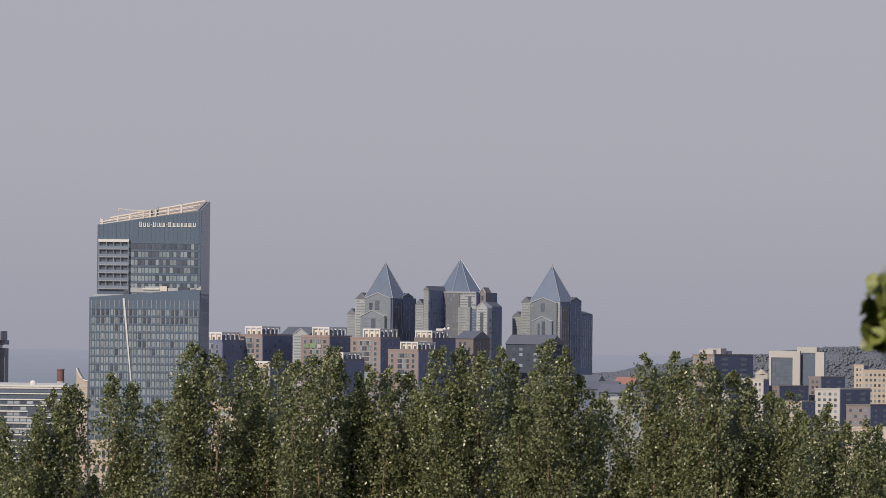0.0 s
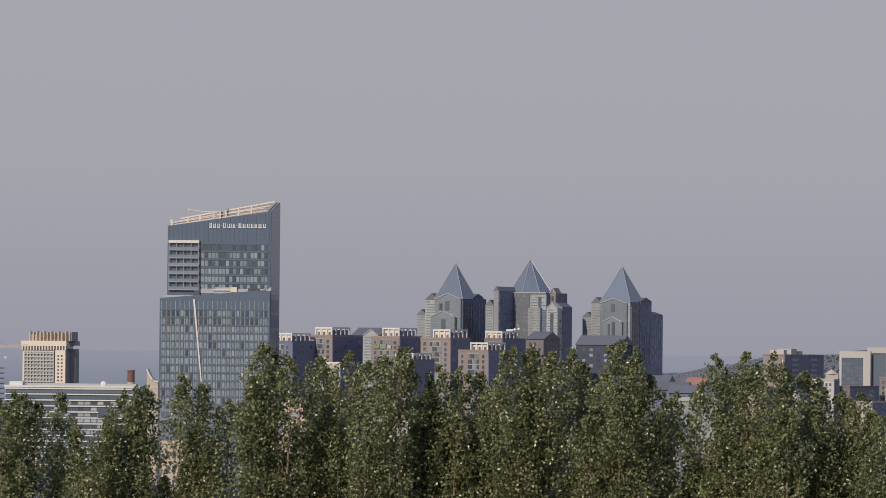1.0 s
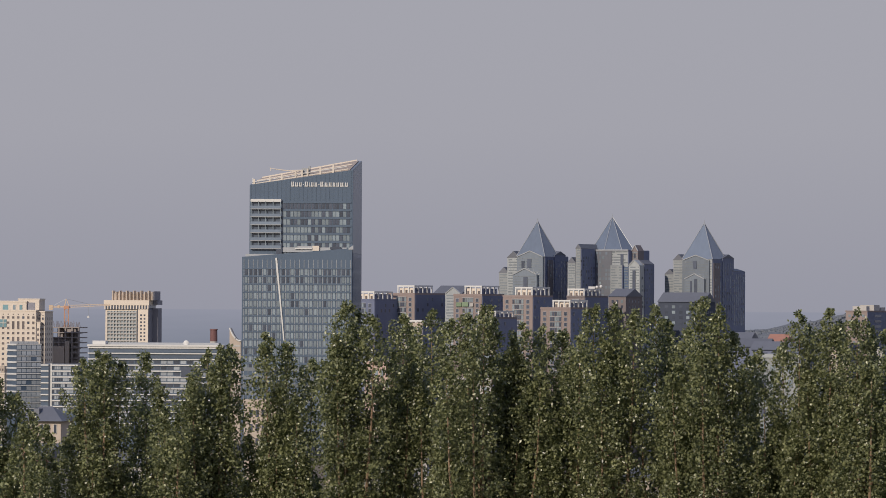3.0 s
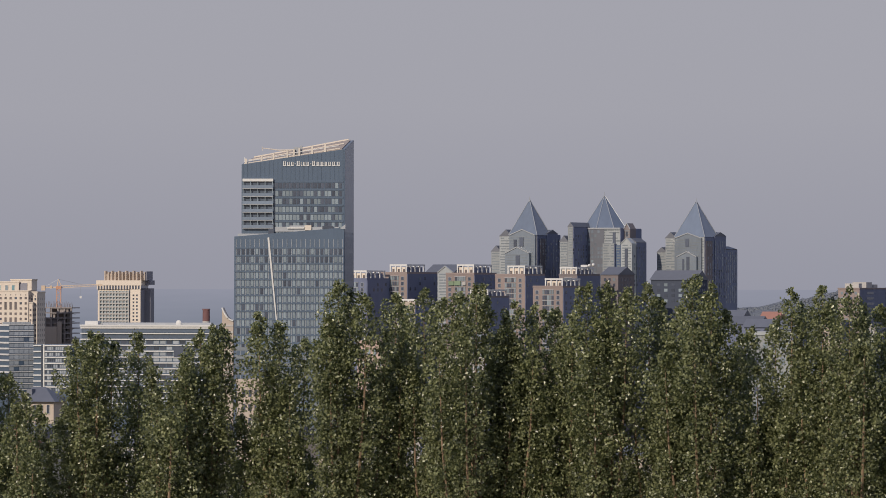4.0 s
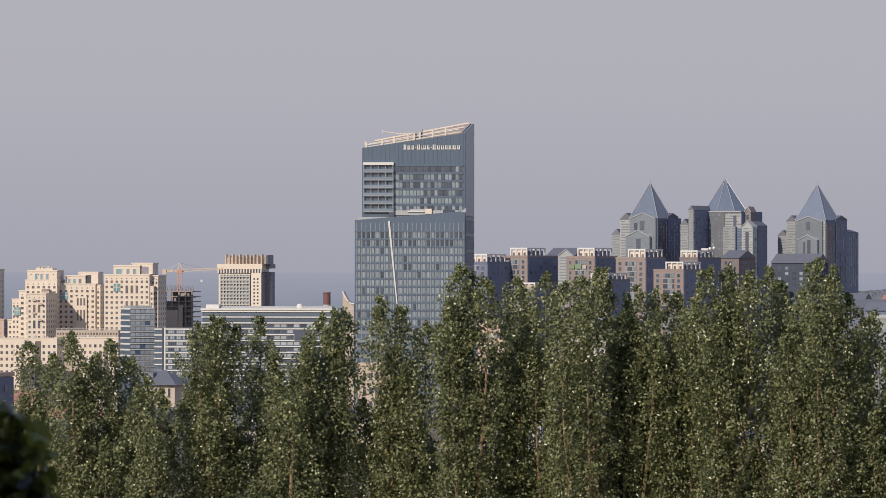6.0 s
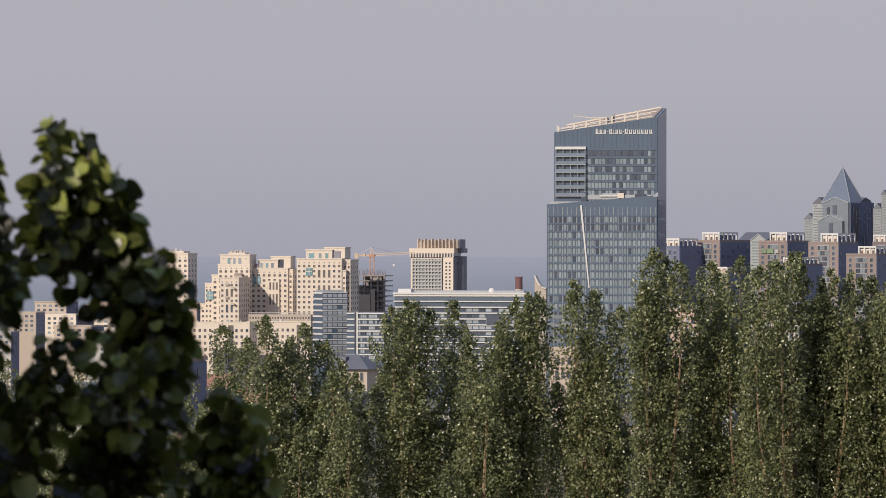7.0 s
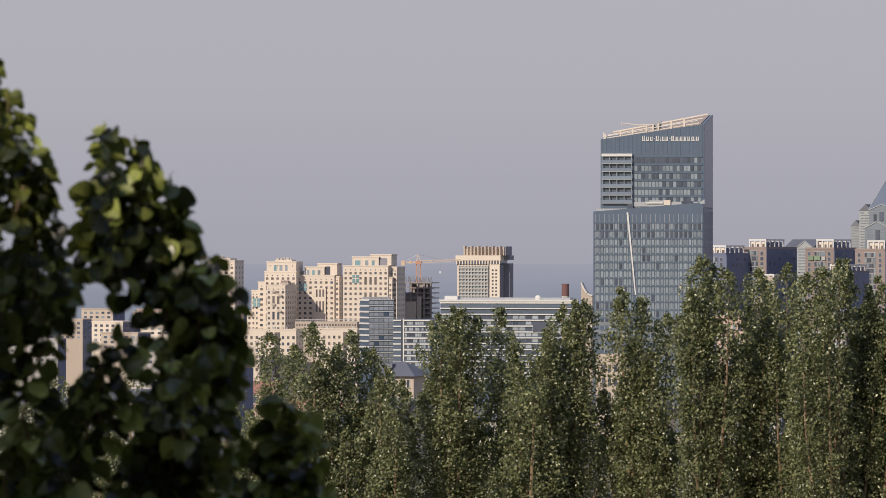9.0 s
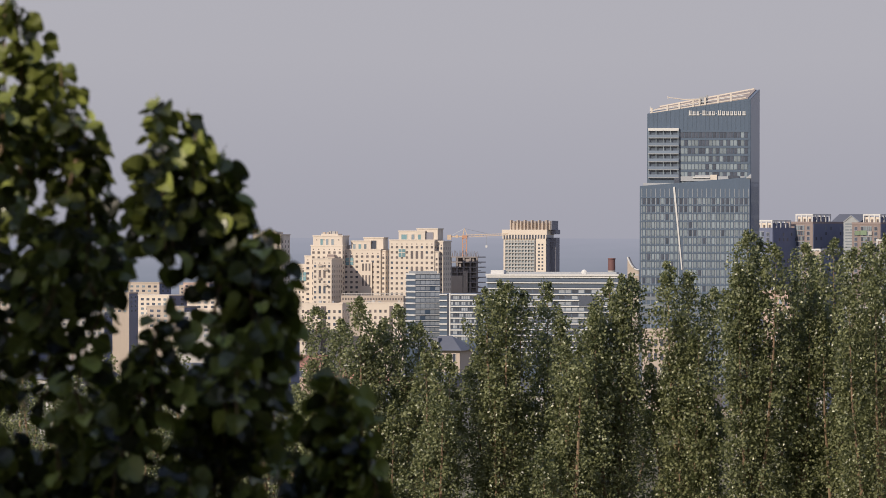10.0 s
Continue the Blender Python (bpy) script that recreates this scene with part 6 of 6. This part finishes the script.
def build_shade_tree():
    """An unseen broad tree added beside the camera, towards the sun, to shade the young poplar."""
    rng = np.random.default_rng(8)
    x, y = -6.4, 14 - 7.2
    foot = slope(y) - 0.2
    t = thing("shade_tree", x, y, foot, 0, "unseen leafy tree added beside the viewpoint for its shade", "tree")
    top = EYE + 3.5 - foot
    bm = bmesh.new()
    bm_tube(bm, [(0, 0, 0), (0.1, 0, top * 0.3), (0, 0.1, top * 0.6), (0, 0, top * 0.9)], [0.25, 0.2, 0.12, 0.04], 8)
    # the crown tilts along the sun's rays, with an opening for a sunlit patch
    centres = []
    for k in range(60):
        u, d, w = -1.25 + 2.5 * ((k * 0.618) % 1.0), -0.8 + 1.6 * ((k * 0.382 * 1.7) % 1.0), 0.85 * ((k * 0.755) % 1.0)
        if u < 0.0 and w > 0.42:
            continue
        p = Vector((u + 0.625 * d, d, top - w - 0.55 * d))
        centres.append(p)
        bm_tube(bm, [(0, 0, top * 0.6), p * 0.6 + Vector((0, 0, top * 0.28)), p], [0.05, 0.03, 0.01], 5)
    part("trunk", bm, MAT["bark"], t)
    pts = np.concatenate([np.array(c) + np.clip(rng.normal(size=(420, 3)), -1.5, 1.5) * 0.27 for c in centres])
    verts, tris = leaf_cloud(pts, rng.uniform(0.08, 0.14, len(pts)))
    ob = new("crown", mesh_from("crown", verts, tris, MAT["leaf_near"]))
    ob.parent = t


def build_sky_blockers():
    """Unseen trees added beside, above and behind the camera to keep sky light off the near leaves."""
    rng = np.random.default_rng(18)
    t = thing("shade_tree", -4.9, 16.4, slope(16.4) - 0.2, 0, "unseen leafy tree added to block sky light round the viewpoint", "tree", "trees round the viewpoint")
    foot = slope(16.4) - 0.2
    top = EYE + 8.2 - foot
    bm = bmesh.new()
    bm_tube(bm, [(0, 0, 0), (0.1, 0, top * 0.3), (0, 0.1, top * 0.6), (0, 0, top * 0.9)], [0.28, 0.22, 0.14, 0.04], 8)
    centres = []
    for k in range(46):
        ang, u = k * 2.4, (k + 0.5) / 46
        p = Vector((math.cos(ang) * 2.3 * math.sqrt(u), math.sin(ang) * 2.3 * math.sqrt(u), top - 4.2 + 4.0 * ((k * 0.618) % 1.0)))
        centres.append(p)
        bm_tube(bm, [(0, 0, top * 0.6), p * 0.6 + Vector((0, 0, top * 0.28)), p], [0.06, 0.04, 0.012], 5)
    part("trunk", bm, MAT["bark"], t)
    pts = np.concatenate([np.array(c) + np.clip(rng.normal(size=(220, 3)), -2, 2) * 0.4 for c in centres])
    verts, tris = leaf_cloud(pts, rng.uniform(0.16, 0.26, len(pts)))
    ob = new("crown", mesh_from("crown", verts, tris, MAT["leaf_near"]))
    ob.parent = t
    # doubled copies, added out of view to block more of the sky
    for x, y, z in ((-6.0, -10.0, 12.0), (3.0, -12.0, 13.0), (11.0, -4.0, 12.0), (12.0, 8.0, 11.0), (3.4, 1.5, 14.5)):
        c = copy_thing(t, pose(x, y, EYE + z - 2.0 * top, 0, 0, 50 + 30 * x))
        c.matrix_basis = c.matrix_basis @ Matrix.Scale(2.0, 4)
    for x, y, z in ((-10.2, 11.5, 5.0), (-1.0, -8.0, 7.5), (4.4, -2.2, 7.0), (3.9, 5.0, 6.6), (0.6, -4.6, 4.4), (-5.0, 0.6, 4.6), (5.4, 11.0, 5.2)):
        copy_thing(t, pose(x, y, EYE + z - top, 0, 0, 70 + 40 * x))


build_sky_blockers()
build_shade_tree()


def build_hill_trees():
    """Woods on the ridge."""
    rng = np.random.default_rng(3)
    n = 7500
    bm = bmesh.new()
    bmesh.ops.create_icosphere(bm, subdivisions=1, radius=1.0)
    ball = np.array([v.co[:] for v in bm.verts])
    tri = np.array([[v.index for v in f.verts] for f in bm.faces])
    bm.free()
    u = rng.random(n)
    v = 0.3 + 0.72 * rng.random(n)
    x = 252.04 + u * (773.07 - 252.04)
    crest = 94 + 0.513326 * np.array([crest_at(1275 + 1015 * k) for k in u])
    z = -1 + (crest + 1) * np.sin(np.minimum(v, 1.0) * 0.5 * math.pi) + rng.uniform(-2.0, -1.0, n)
    at = np.stack([x, 4558 + v * 168, z], 1)
    size = rng.uniform(0.9, 1.9, n)[:, None, None] * np.array([1.0, 1.0, 0.9])
    rough = 1 + 0.28 * rng.normal(size=(n, len(ball), 1)).clip(-1.5, 1.5)
    verts = (at[:, None, :] + ball[None] * size * rough).reshape(-1, 3)
    tris = (tri[None] + (np.arange(n) * len(ball))[:, None, None]).reshape(-1, 3)
    woods = mesh_from("hill_woods", verts, tris, MAT["leaf_hazed"])
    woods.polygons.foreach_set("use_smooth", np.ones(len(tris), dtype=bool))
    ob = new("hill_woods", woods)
    tagged(ob, "woods along the hill's crest and slope, haze painted in", "woods", kind="stuff")


build_hill_trees()
